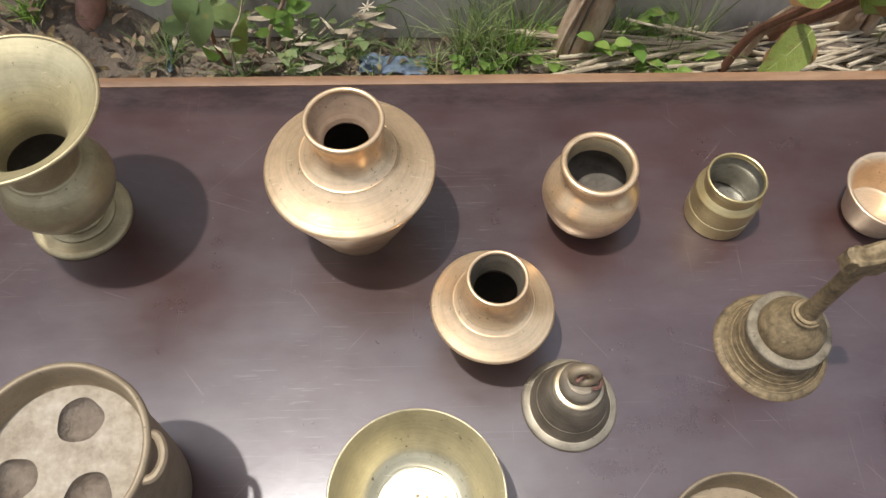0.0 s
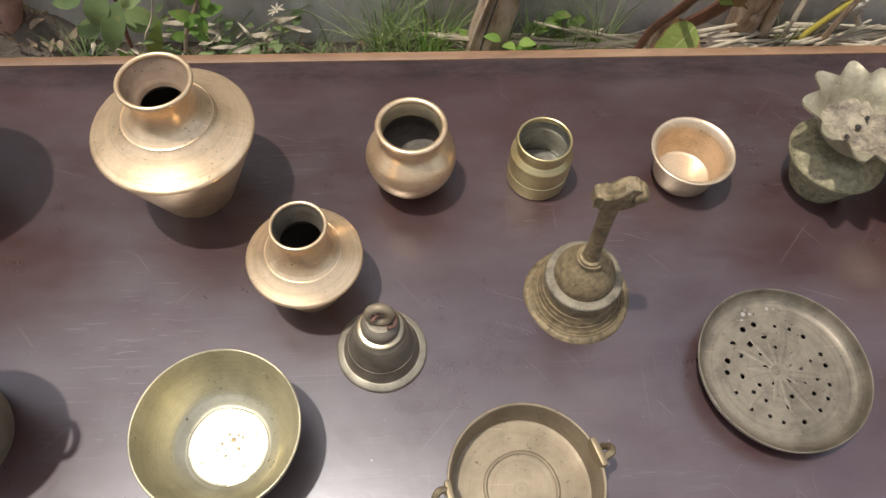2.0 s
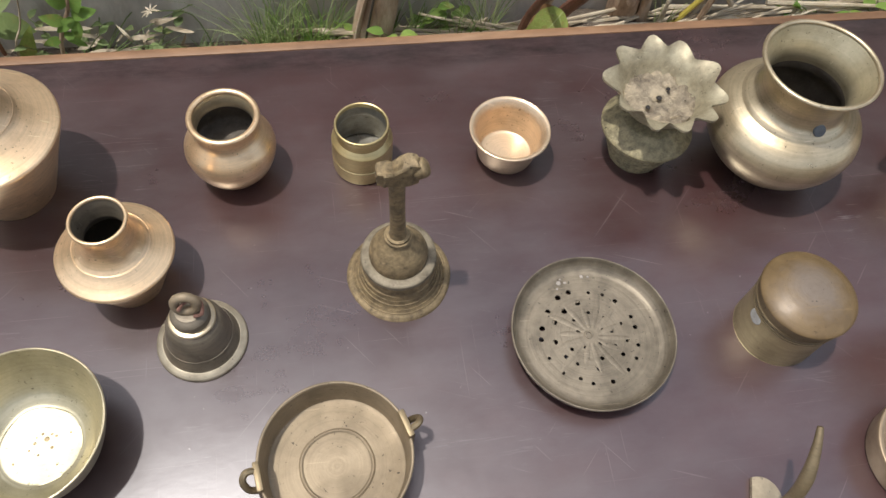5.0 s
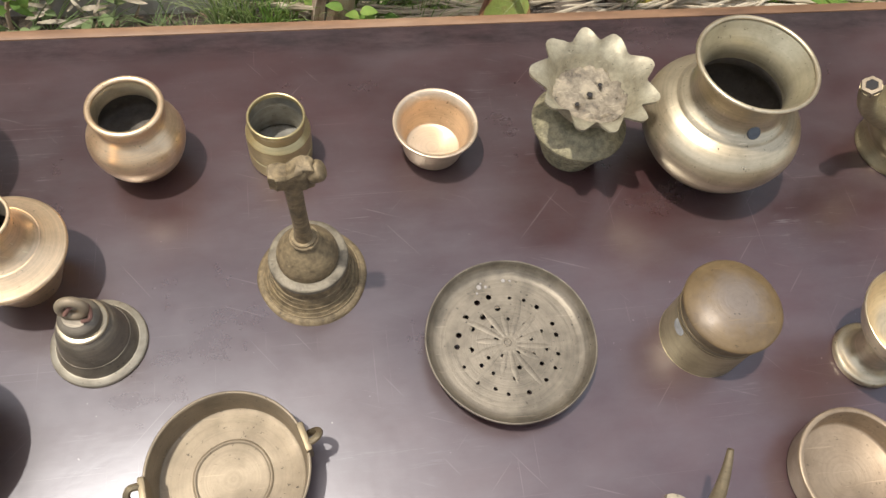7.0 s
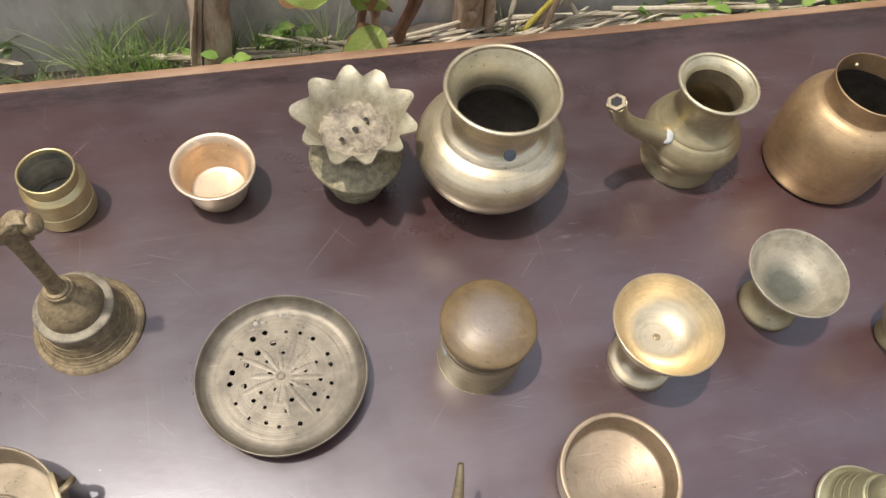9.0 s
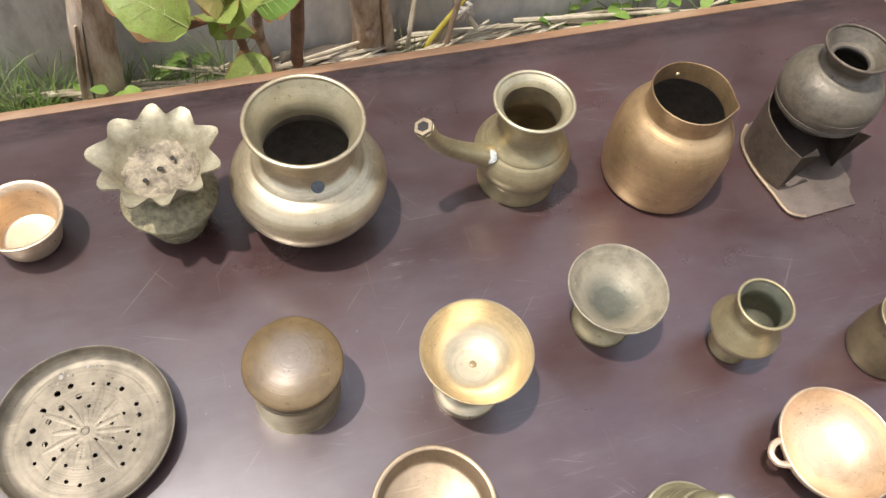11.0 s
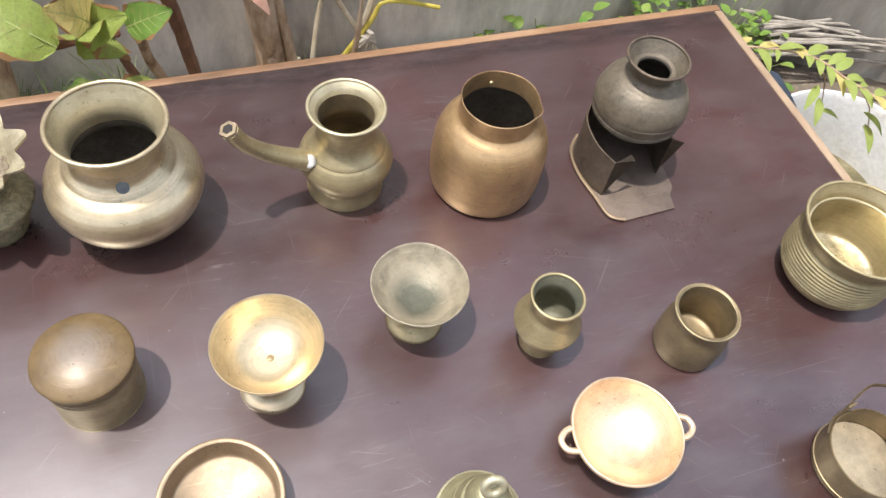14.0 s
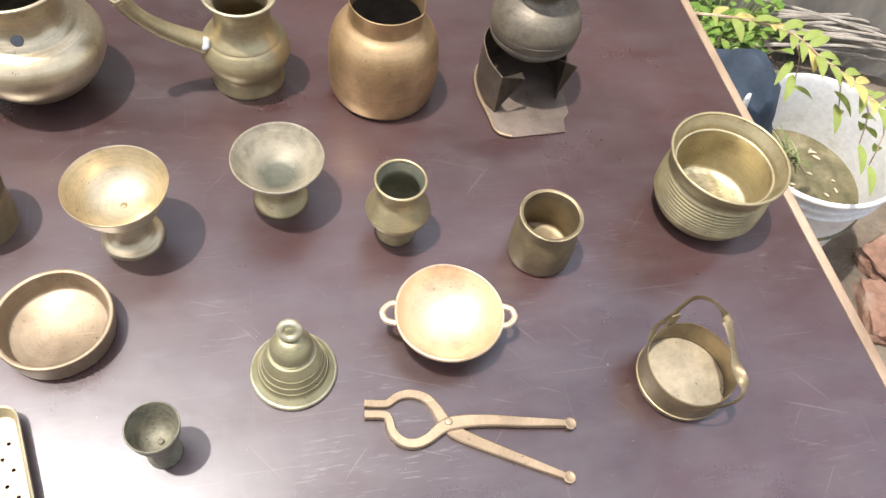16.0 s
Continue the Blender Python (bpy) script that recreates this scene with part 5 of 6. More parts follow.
def rounded(cx, cy, w, h, r, n=6):
    out = []
    for sx, sy, a0 in ((1, 1, 0), (-1, 1, 90), (-1, -1, 180), (1, -1, 270)):
        for k in range(n + 1):
            a = radians(a0 + 90 * k / n)
            out.append((cx + sx * (w / 2 - r) + r * math.cos(a), cy + sy * (h / 2 - r) + r * math.sin(a)))
    return out
tray_holes = [(-0.040 + 0.0135 * i + (0.006 if j % 2 else 0), -0.062 + 0.0135 * j, 0.0019) for i in range(7) for j in range(10) if -0.042 + 0.0135 * i + (0.006 if j % 2 else 0) < 0.042]
part("punched_floor", slab(rounded(0, 0, 0.100, 0.150, 0.012), 0.0040, 0.0056, 0, tray_holes), grey_stain, tray, smooth=0)
side = bmesh.new()
rows = []
for (w, h, r), z in (((0.099, 0.149, 0.011), 0.0030), ((0.099, 0.149, 0.011), 0.0052), ((0.104, 0.154, 0.013), 0.010), ((0.108, 0.158, 0.015), 0.0175), ((0.112, 0.162, 0.017), 0.0185), ((0.113, 0.163, 0.018), 0.0165), ((0.106, 0.156, 0.014), 0.0075), ((0.101, 0.151, 0.012), 0.0005)):
    rows.append([side.verts.new((*p, z)) for p in rounded(0, 0, w, h, r)])
for a, b in zip(rows, rows[1:]):
    n = len(a)
    for i in range(n):
        side.faces.new((a[i], b[i], b[(i + 1) % n], a[(i + 1) % n]))
bmesh.ops.recalc_face_normals(side, faces=side.faces)
part("rolled_side", side, white_brass, tray)

# ---- garden behind the table ----
GZ = -0.10
rng = random.Random(11)


def grass_blades(bm, x, y, z, count, height, spread, width=0.004, droop=0.6):
    """Curved tapering blades from one root."""
    for _ in range(count):
        a = rng.uniform(0, 2 * math.pi)
        h = height * rng.uniform(0.55, 1.15)
        out = spread * rng.uniform(0.2, 1.1)
        d = Vector((math.cos(a), math.sin(a), 0))
        s = Vector((-d.y, d.x, 0)) * width * rng.uniform(0.7, 1.3)
        base = Vector((x + rng.uniform(-0.02, 0.02), y + rng.uniform(-0.02, 0.02), z))
        rows = []
        for k in range(6):
            t = k / 5
            p = base + d * out * t ** 1.4 + Vector((0, 0, h * (t - droop * 0.5 * t ** 3)))
            w = s * (1 - t) ** 0.7 * 0.5
            rows.append((bm.verts.new(p - w), bm.verts.new(p + w)) if k < 5 else (bm.verts.new(p),))
        for r0, r1 in zip(rows, rows[1:]):
            bm.faces.new((r0[0], r0[1], r1[1], r1[0]) if len(r1) == 2 else (r0[0], r0[1], r1[0]))
    return bm


def leaf(bm, base, tip, width, bend=0.15, up=(0, 0, 1), ripple=0.0, tear=0.0, steps=8):
    """A leaf with a midrib fold, from its stalk to its tip."""
    base, tip = Vector(base), Vector(tip)
    d = tip - base
    side = d.cross(Vector(up)).normalized()
    nrm = side.cross(d).normalized()
    rows = []
    for k in range(steps + 1):
        t = k / steps
        w = width * 0.5 * math.sin(math.pi * min(1, t ** 0.75)) ** 0.8 if 0 < k < steps else 0.0
        p = base + d * t + nrm * (bend * d.length * math.sin(math.pi * t) * 0.5)
        if w == 0:
            rows.append((bm.verts.new(p),) * 3)
            continue
        e = [w * (1 + tear * rng.uniform(-1, 1)) for _ in range(2)]
        rows.append((bm.verts.new(p - side * e[0] + nrm * (0.16 * w + ripple * rng.uniform(-1, 1))), bm.verts.new(p), bm.verts.new(p + side * e[1] + nrm * (0.16 * w + ripple * rng.uniform(-1, 1)))))
    for a, b in zip(rows, rows[1:]):
        for i in (0, 1):
            q = []
            for v in (a[i], a[i + 1], b[i + 1], b[i]):
                if v not in q:
                    q.append(v)
            if len(q) > 2:
                bm.faces.new(q)
    return bm


def trunk_mesh(path, r0, r1, seed, sides=14, lump=0.12):
    bm = tube(path, [r0, r0 * 0.92, (r0 + r1) / 2, r1], sides, steps=8)
    for v in bm.verts:
        n = noise.noise((v.co.x * 20 + seed, v.co.y * 20, v.co.z * 7)) + 0.5 * noise.noise((v.co.x * 60, v.co.y * 60 + seed, v.co.z * 14))
        v.co.x += n * r0 * lump
        v.co.y += n * r0 * lump
    return bm


# cracked trunk
tree = thing("tree", 0.735, 1.70, GZ, label="slim brown tree trunk with split peeling bark", category="tree")
part("trunk", trunk_mesh([(-0.03, 0.0, -0.05), (-0.015, -0.01, 0.10), (0.01, -0.02, 0.30), (0.06, -0.03, 0.60), (0.10, -0.02, 1.1)], 0.055, 0.030, 2), bark, tree)
part("bark_flap", tube([(-0.066, -0.035, -0.03), (-0.058, -0.042, 0.10), (-0.040, -0.052, 0.22), (-0.015, -0.060, 0.34)], [0.012, 0.016, 0.014, 0.006], 8, (1, 0.4)), bark, tree, "loose flap of split bark")
# dark raised strip stands for the shade in the crack
part("bark_crack", tube([(-0.048, -0.050, 0.0), (-0.036, -0.056, 0.12), (-0.018, -0.062, 0.24), (0.004, -0.064, 0.36)], [0.003, 0.006, 0.006, 0.002], 6, (1, 0.5)), recess_shade, tree, "dark crack")
part("crown", grass_blades(bmesh.new(), 0.10, -0.02, 1.05, 16, 0.30, 0.2, 0.03), dull_green, tree)

# second trunk with broken top
tree = thing("tree", 1.41, 1.72, GZ, label="pale brown tree trunk with flaking bark and cut stub", category="tree")
part("trunk", trunk_mesh([(0.0, 0.03, -0.05), (-0.01, 0.02, 0.12), (-0.03, -0.02, 0.30), (-0.055, -0.06, 0.52), (-0.07, -0.08, 0.9)], 0.046, 0.034, 9, lump=0.18), bark, tree)
part("side_shoot", trunk_mesh([(0.045, 0.0, -0.05), (0.040, -0.01, 0.10), (0.022, -0.03, 0.24), (0.0, -0.06, 0.40)], 0.016, 0.010, 4), bark, tree)
for z, a in ((0.16, -100), (0.30, -70), (0.24, -120)):
    part("knot", shift(lathe([(0, 5), (6, 4), (11, 1), (13, -6)], 14, 1.5, z), pose(-0.012 + 0.042 * math.cos(radians(a)), -0.0 + 0.042 * math.sin(radians(a)), z, 80, 0, a + 90)), bark, tree, "round bark knot")
lf = bmesh.new()
leaf(lf, (-0.10, -0.10, 0.46), (-0.03, -0.15, 0.40), 0.045, 0.3)
part("withered_leaf", lf, root_red, tree, "curled red-brown leaf")

# red-stemmed shrub with broad leaves
shrub = thing("broad_leaved_shrub", 1.12, 1.60, GZ, label="shrub with reddish stems and broad yellow-green leaves", category="shrub")
S = Vector((1.12, 1.60, GZ))


def rel(*p):
    return tuple(Vector(p) - S)


part("stem", trunk_mesh([rel(1.07, 1.62, GZ - 0.02), rel(1.072, 1.56, 0.12), rel(1.06, 1.42, 0.34), rel(1.05, 1.30, 0.52)], 0.011, 0.008, 1, 8), twig_red, shrub)
part("stem", trunk_mesh([rel(1.205, 1.72, GZ - 0.02), rel(1.195, 1.66, 0.04), rel(1.185, 1.50, 0.27), rel(1.170, 1.34, 0.52), rel(1.15, 1.20, 0.75)], 0.017, 0.012, 3, 9), twig_red, shrub)
part("stem", trunk_mesh([rel(1.13, 1.66, GZ), rel(1.12, 1.60, 0.10), rel(1.10, 1.48, 0.30), rel(1.10, 1.36, 0.50)], 0.013, 0.010, 5, 8), bark, shrub)
part("branch", trunk_mesh([rel(0.90, 1.24, 0.575), rel(0.96, 1.25, 0.55), rel(1.01, 1.27, 0.54), rel(1.07, 1.30, 0.52)], 0.010, 0.008, 6, 8), twig_red, shrub)


def broad_leaf(base, tip, width, mat, tag, owner, seed):
    """A broad leaf: wavy blade, pale midrib and side veins, brown withered margin in places."""
    base, tip = Vector(base), Vector(tip)
    d = tip - base
    side = d.cross(Vector((0.1, -0.7, 0.7))).normalized()
    nrm = side.cross(d).normalized()

    def spot(t, u):
        w = width * 0.5 * math.sin(math.pi * min(1.0, 0.03 + 0.95 * t ** 0.72)) ** 0.75
        w *= 1 + 0.10 * noise.noise((7 * t, 3.0 * (u > 0), seed))
        lift = 0.11 * d.length * math.sin(math.pi * t) + 0.15 * w * abs(u) ** 1.6 + 0.06 * width * noise.noise((5 * t, 2.5 * u, seed + 4))
        return base + d * t + side * w * u + nrm * lift

    blade, dry, ribs_ = bmesh.new(), bmesh.new(), bmesh.new()
    n, cols = 16, [-1, -0.7, -0.35, 0, 0.35, 0.7, 1]
    grid = [[blade.verts.new(spot(k / n, u)) for u in cols] for k in range(n + 1)]
    for a, b in zip(grid, grid[1:]):
        for i in range(6):
            blade.faces.new((a[i], a[i + 1], b[i + 1], b[i]))
    for sgn in (-1, 1):
        rows = []
        for k in range(1, n):
            t = k / n
            out = max(0.0, noise.noise((4.5 * t, sgn * 2.0, seed + 9)) + 0.10) * 0.5
            rows.append((dry.verts.new(spot(t, sgn * (1.0 - 0.35 * out)) + nrm * 0.0006), dry.verts.new(spot(t, sgn * (1.0 + out)) + nrm * (0.0006 - 0.02 * width * out))))
        for a, b in zip(rows, rows[1:]):
            dry.faces.new((a[0], a[1], b[1], b[0]))
    tube([tuple(spot(t, 0) + nrm * 0.0004) for t in (0.0, 0.25, 0.5, 0.75, 0.97)], [0.0012, 0.0004], 5, bm=ribs_, steps=3)
    for k in range(5):
        for sgn in (-1, 1):
            t = 0.10 + 0.15 * k
            tube([tuple(spot(t + q * 0.16, sgn * q * 0.9) + nrm * 0.0005) for q in (0.0, 0.5, 1.0)], [0.0005, 0.0002], 4, bm=ribs_, steps=2)
    ob = part("leaf", blade, mat, owner, tag)
    part("withered_margin", dry, withered, ob, "brown dry leaf margin")
    part("midrib", ribs_, vein_pale, ob, "pale branching midrib")
    return ob


for k_leaf, (base, tip, w, mat, tag) in enumerate((
        ((0.975, 1.23, 0.56), (0.85, 1.30, 0.62), 0.10, big_leaf_green, "broad green leaf with brown edge"),
        ((1.04, 1.23, 0.60), (0.99, 1.15, 0.70), 0.075, yellow_leaf, "yellowing curled leaf"),
        ((1.02, 1.26, 0.56), (1.10, 1.18, 0.65), 0.075, big_leaf_green, "broad green leaf"),
        ((1.02, 1.25, 0.56), (1.04, 1.14, 0.64), 0.09, big_leaf_green, "broad green leaf"),
        ((1.09, 1.25, 0.57), (1.17, 1.22, 0.62), 0.062, fresh_green, "small bright green leaf"),
        ((1.10, 1.41, 0.30), (1.0, 1.345, 0.24), 0.085, big_leaf_green, "broad green leaf hanging low"),
        ((1.05, 1.30, 0.52), (1.01, 1.20, 0.56), 0.10, big_leaf_green, "broad green leaf"))):
    broad_leaf(rel(*base), rel(*tip), w, mat, tag, shrub, 2.7 * k_leaf)

# dry reeds on the ground
reeds = bmesh.new()
for _ in range(190):
    x, y = rng.uniform(0.85, 2.35), rng.gauss(1.68, 0.05)
    L = rng.uniform(0.35, 0.9)
    a = rng.gauss(0.03, 0.16) + (0.35 if rng.random() < 0.12 else 0)
    z = GZ + 0.012 + 0.09 * rng.random() ** 1.6 * max(0.2, 1 - abs(y - 1.70) / 0.14)
    dx, dy = L / 2 * math.cos(a), L / 2 * math.sin(a)
    y = min(y, 1.73 - abs(dy))
    tube([(x - dx, y - dy, z + rng.uniform(-0.01, 0.03)), (x, y + rng.uniform(-0.02, 0.02), z + 0.01), (x + dx, y + dy, z + rng.uniform(-0.01, 0.03))], [rng.uniform(0.003, 0.0075), rng.uniform(0.002, 0.005)], 6, bm=reeds, steps=3)
tagged(part("reed_pile", reeds, straw), "pile of long dry straw-coloured reeds", "reeds", kind="stuff")

# soil bank against the wall
bank = bmesh.new()
bank_grid = []
for jj in range(15):
    row = []
    for ii in range(61):
        x, y = -2.1 + 1.85 * ii / 60, 1.36 + 0.415 * jj / 14
        rise = 0.24 * min(1.0, jj / 13) ** 1.2 * min(1.0, max(0.0, (-0.27 - x) / 0.34)) ** 0.8
        row.append(bank.verts.new((x, y, GZ - 0.012 + rise + 0.03 * (rise > 0.01) * noise.noise((9 * x, 9 * y, 0)) + 0.012 * noise.noise((26 * x, 26 * y, 4)))))
    bank_grid.append(row)
for a, b in zip(bank_grid, bank_grid[1:]):
    for ii in range(60):
        bank.faces.new((a[ii], a[ii + 1], b[ii + 1], b[ii]))
tagged(part("soil_bank", bank, soil), "low bank of brown litter-strewn soil against the wall", "soil bank", kind="structure")
bank_leaves = bmesh.new()
for _ in range(520):
    x, y = rng.uniform(-1.3, -0.32), rng.uniform(1.44, 1.76)
    rise = 0.24 * min(1.0, (y - 1.36) / 0.385) ** 1.2 * min(1.0, max(0.0, (-0.27 - x) / 0.34)) ** 0.8
    L, a = rng.uniform(0.014, 0.045), rng.uniform(0, 6.28)
    z = GZ + rise + rng.uniform(0.006, 0.03)
    leaf(bank_leaves, (x, y, z), (x + L * math.cos(a), y + L * math.sin(a), z + rng.uniform(-0.01, 0.02)), L * rng.uniform(0.25, 0.5), rng.uniform(-0.2, 0.5), steps=4)
tagged(part("bank_litter", bank_leaves, dry_leaf), "scattered dry leaves on the soil bank", "leaf litter", kind="stuff")
for x, y, z in ((-0.72, 1.62, 0.06), (-0.58, 1.68, 0.08), (-0.86, 1.60, 0.06), (-0.98, 1.68, 0.10), (-0.66, 1.54, 0.02)):
    tagged(part("grass_tuft", grass_blades(bmesh.new(), x, y, z - 0.02, 44, 0.09, 0.09, 0.005), fresh_green), "low tuft of bright green grass on the soil bank", "grass")

# leaf litter and pebbles
litter = bmesh.new()
for _ in range(1300):
    x, y = rng.uniform(-1.4, 2.9), 1.74 - abs(rng.gauss(0, 0.22))
    L, a = rng.uniform(0.012, 0.034), rng.uniform(0, 6.28)
    z = GZ + rng.uniform(0.012, 0.030)
    leaf(litter, (x, y, z), (x + L * math.cos(a), y + L * math.sin(a), z + rng.uniform(-0.01, 0.03)), L * rng.uniform(0.25, 0.55), rng.uniform(-0.2, 0.4), steps=4)
tagged(part("leaf_litter", litter, dry_leaf), "scattered dry brown leaves on soil", "leaf litter", kind="stuff")
curls = bmesh.new()
for _ in range(46):
    x, y = rng.gauss(0.02, 0.12), rng.gauss(1.69, 0.05)
    L, a = rng.uniform(0.04, 0.10), rng.uniform(0, 6.28)
    z = GZ + rng.uniform(0.02, 0.10)
    leaf(curls, (x, y, z), (x + L * math.cos(a), y + 0.5 * L * math.sin(a), z + rng.uniform(-0.02, 0.05)), L * 0.14, rng.uniform(-0.6, 0.9), (0.3, -0.6, 0.6), 0.004, 0.1, 7)
tagged(part("dry_husk_heap", curls, straw), "small heap of curled pale dry husks", "dry leaves", kind="stuff")

# grass and herbs
for x, y, n, h, sp, mat, tag in ((0.50, 1.69, 70, 0.24, 0.17, grass_green, "tuft of thin green grass"), (0.60, 1.71, 40, 0.26, 0.20, grass_green, "tuft of thin green grass"), (0.83, 1.70, 46, 0.20, 0.20, grass_green, "tuft of green grass between reeds"),
                                 (0.93, 1.62, 34, 0.20, 0.16, grass_green, "tuft of green grass by a shrub"), (1.02, 1.70, 46, 0.28, 0.20, grass_green, "tall tuft of green grass"), (0.16, 1.70, 40, 0.09, 0.10, dull_green, "low tuft of dull green grass"), (0.28, 1.70, 40, 0.08, 0.11, dull_green, "low tuft of dull green grass"),
                                 (-0.62, 1.72, 60, 0.10, 0.10, fresh_green, "low tuft of bright green grass"), (1.51, 1.69, 22, 0.22, 0.10, grass_green, "thin grass beside a trunk"), (-0.30, 1.66, 24, 0.18, 0.12, dull_green, "thin green grass stems standing up"), (-0.9, 1.7, 60, 0.12, 0.14, fresh_green, "low tuft of bright green grass"), (0.06, 1.64, 46, 0.10, 0.10, dull_green, "low tuft of dull green grass"), (-0.12, 1.62, 40, 0.10, 0.10, dull_green, "low tuft of dull green grass"), (0.36, 1.66, 40, 0.08, 0.10, grass_green, "low tuft of green grass"), (-0.30, 1.72, 40, 0.10, 0.10, dull_green, "low tuft of dull green grass"), (0.22, 1.60, 40, 0.07, 0.10, grass_green, "low tuft of green grass"), (0.44, 1.70, 60, 0.30, 0.22, grass_green, "tall arching tuft of green grass"), (0.56, 1.67, 60, 0.22, 0.14, fresh_green, "tuft of bright green grass at a trunk foot"), (0.76, 1.68, 50, 0.22, 0.16, grass_green, "tuft of green grass beside a trunk")):
    tagged(part("grass_tuft", grass_blades(bmesh.new(), x, y, GZ, n, h, sp), mat), tag, "grass")


def herb(x, y, z, count, size, reach, mat, tag, name="herb"):
    """A low plant: thin stalks that carry small leaves."""
    ob = thing(name, x, y, z, label=tag, category="plant")
    stalks, leaves = bmesh.new(), bmesh.new()
    for _ in range(count):
        a, L = rng.uniform(0, 6.28), reach * rng.uniform(0.4, 1.0)
        tip = Vector((L * math.cos(a), L * math.sin(a) * 0.8, reach * rng.uniform(0.2, 0.9)))
        tube([(0, 0, 0), tuple(tip * 0.5 + Vector((0, 0, 0.02))), tuple(tip)], [0.002, 0.0012], 5, bm=stalks, steps=2)
        for k in range(4):
            p = tip * (0.45 + 0.18 * k)
            b = a + rng.uniform(-1.6, 1.6)
            leaf(leaves, p, p + Vector((size * math.cos(b), size * math.sin(b), size * rng.uniform(-0.2, 0.5))), size * 0.7, 0.2, steps=5)
    tagged(part("stalk", stalks, dull_green, ob), kind="stuff")
    tagged(part("foliage", leaves, mat, ob), kind="stuff")
    return ob


herb(0.46, 1.65, GZ, 9, 0.030, 0.07, fresh_green, "low bright green clover-like herb")
herb(0.78, 1.70, GZ, 12, 0.045, 0.22, fresh_green, "bright green leafy herb behind a trunk")
herb(0.90, 1.66, GZ, 9, 0.04, 0.14, fresh_green, "bright green herb among reeds")
herb(2.20, 1.71, GZ, 14, 0.05, 0.22, fresh_green, "green leafy weed by the wall")
herb(1.98, 1.71, GZ, 10, 0.04, 0.16, fresh_green, "green leafy weed by the wall")
for x, y, z in ((2.62, 1.52, 0.02), (2.48, 1.42, 0.02), (2.40, 1.32, 0.02)):
    herb(x, y, GZ, 18, 0.040, 0.32, fresh_green, "dense green leafy weed beside the table")
for x, y in ((2.80, 1.66), (2.70, 1.56), (2.58, 1.64)):
    herb(x, y, GZ, 26, 0.032, 0.26, fresh_green, "dense feathery green weed at the wall corner")
herb(0.02, 1.71, GZ, 10, 0.035, 0.26, dull_green, "thin wild plant with small leaves")
herb(-0.02, 1.68, GZ, 8, 0.03, 0.20, dull_green, "thin wild plant with small leaves")

# broad-leaved seedling at the left end
seedling = thing("seedling", -0.22, 1.68, GZ, label="seedling with oval green leaves and a dry leaf blade", category="plant")
for base, tip, w, mat in (((-0.226, 1.64, 0.169), (-0.294, 1.63, 0.160), 0.035, dull_green), ((-0.168, 1.62, 0.209), (-0.205, 1.60, 0.121), 0.056, dull_green), ((-0.211, 1.64, 0.090), (-0.270, 1.63, 0.069), 0.046, dull_green),
                          ((-0.132, 1.61, 0.191), (-0.188, 1.59, 0.052), 0.054, dull_green), ((-0.160, 1.66, 0.102), (-0.068, 1.65, 0.075), 0.062, grass_green), ((-0.119, 1.65, -0.03), (-0.071, 1.64, 0.105), 0.044, big_leaf_green),
                          ((-0.150, 1.64, 0.16), (-0.07, 1.63, 0.20), 0.05, grass_green), ((-0.17, 1.66, -0.06), (-0.19, 1.62, 0.03), 0.024, fresh_green)):
    home = Vector((-0.22, 1.68, GZ))
    part("leaf", leaf(bmesh.new(), Vector(base) - home, Vector(tip) - home, w, 0.25, (0.1, -0.75, 0.6), 0.002, 0.03), mat, seedling)
part("stalk", tube([(0.06, 0, -0.02), (0.05, -0.02, 0.10), (0.07, -0.05, 0.24), (0.08, -0.06, 0.36)], [0.006, 0.004], 7), twig_red, seedling)
part("dry_blade", tube([(0.10, -0.08, 0.06), (0.115, -0.08, 0.18), (0.150, -0.08, 0.25), (0.180, -0.08, 0.36)], [0.007, 0.006, 0.004], 8, (1, 0.4)), straw, seedling, "pale dry leaf blade")
sapling = thing("sapling", -0.055, 1.67, GZ, label="thin sapling with small toothed green leaves", category="plant")
home = Vector((-0.055, 1.67, GZ))
for base, tip, w in (((0.019, 1.66, 0.11), (0.083, 1.65, 0.133), 0.034), ((0.023, 1.66, 0.099), (0.022, 1.64, 0.050), 0.026), ((0.024, 1.66, 0.104), (-0.025, 1.65, 0.069), 0.026), ((0.024, 1.66, 0.13), (0.060, 1.65, 0.165), 0.034), ((0.0, 1.66, 0.09), (-0.05, 1.65, 0.12), 0.03), ((0.02, 1.66, 0.14), (-0.02, 1.65, 0.18), 0.032), ((-0.02, 1.67, 0.05), (0.03, 1.65, 0.02), 0.022), ((-0.03, 1.67, 0.03), (-0.07, 1.65, 0.03), 0.022)):
    part("leaf", leaf(bmesh.new(), Vector(base) - home, Vector(tip) - home, w, 0.2, (0.1, -0.75, 0.6), 0.002, 0.06), fresh_green, sapling)
part("stalk", tube([(0.0, 0, -0.02), (0.02, 0.0, 0.12), (0.077, -0.01, 0.24), (0.08, -0.01, 0.30)], [0.006, 0.004], 7), bark, sapling)

# seed-headed grass
sedge = thing("sedge", 0.28, 1.70, GZ, label="thin sedge with a star-shaped dry seed head", category="plant")
part("stalk", tube([(0.03, 0.03, 0), (0.0, 0.0, 0.16), (-0.07, -0.09, 0.26)], [0.002, 0.0012], 6), dull_green, sedge)
heads = bmesh.new()
for k in range(9):
    a = k * 0.7
    leaf(heads, (-0.07, -0.09, 0.26), (-0.07 + 0.024 * math.cos(a), -0.09 + 0.012 * math.sin(a), 0.26 + 0.014 * math.sin(a * 1.3)), 0.004, 0.1, steps=4)
part("seed_head", heads, straw, sedge)

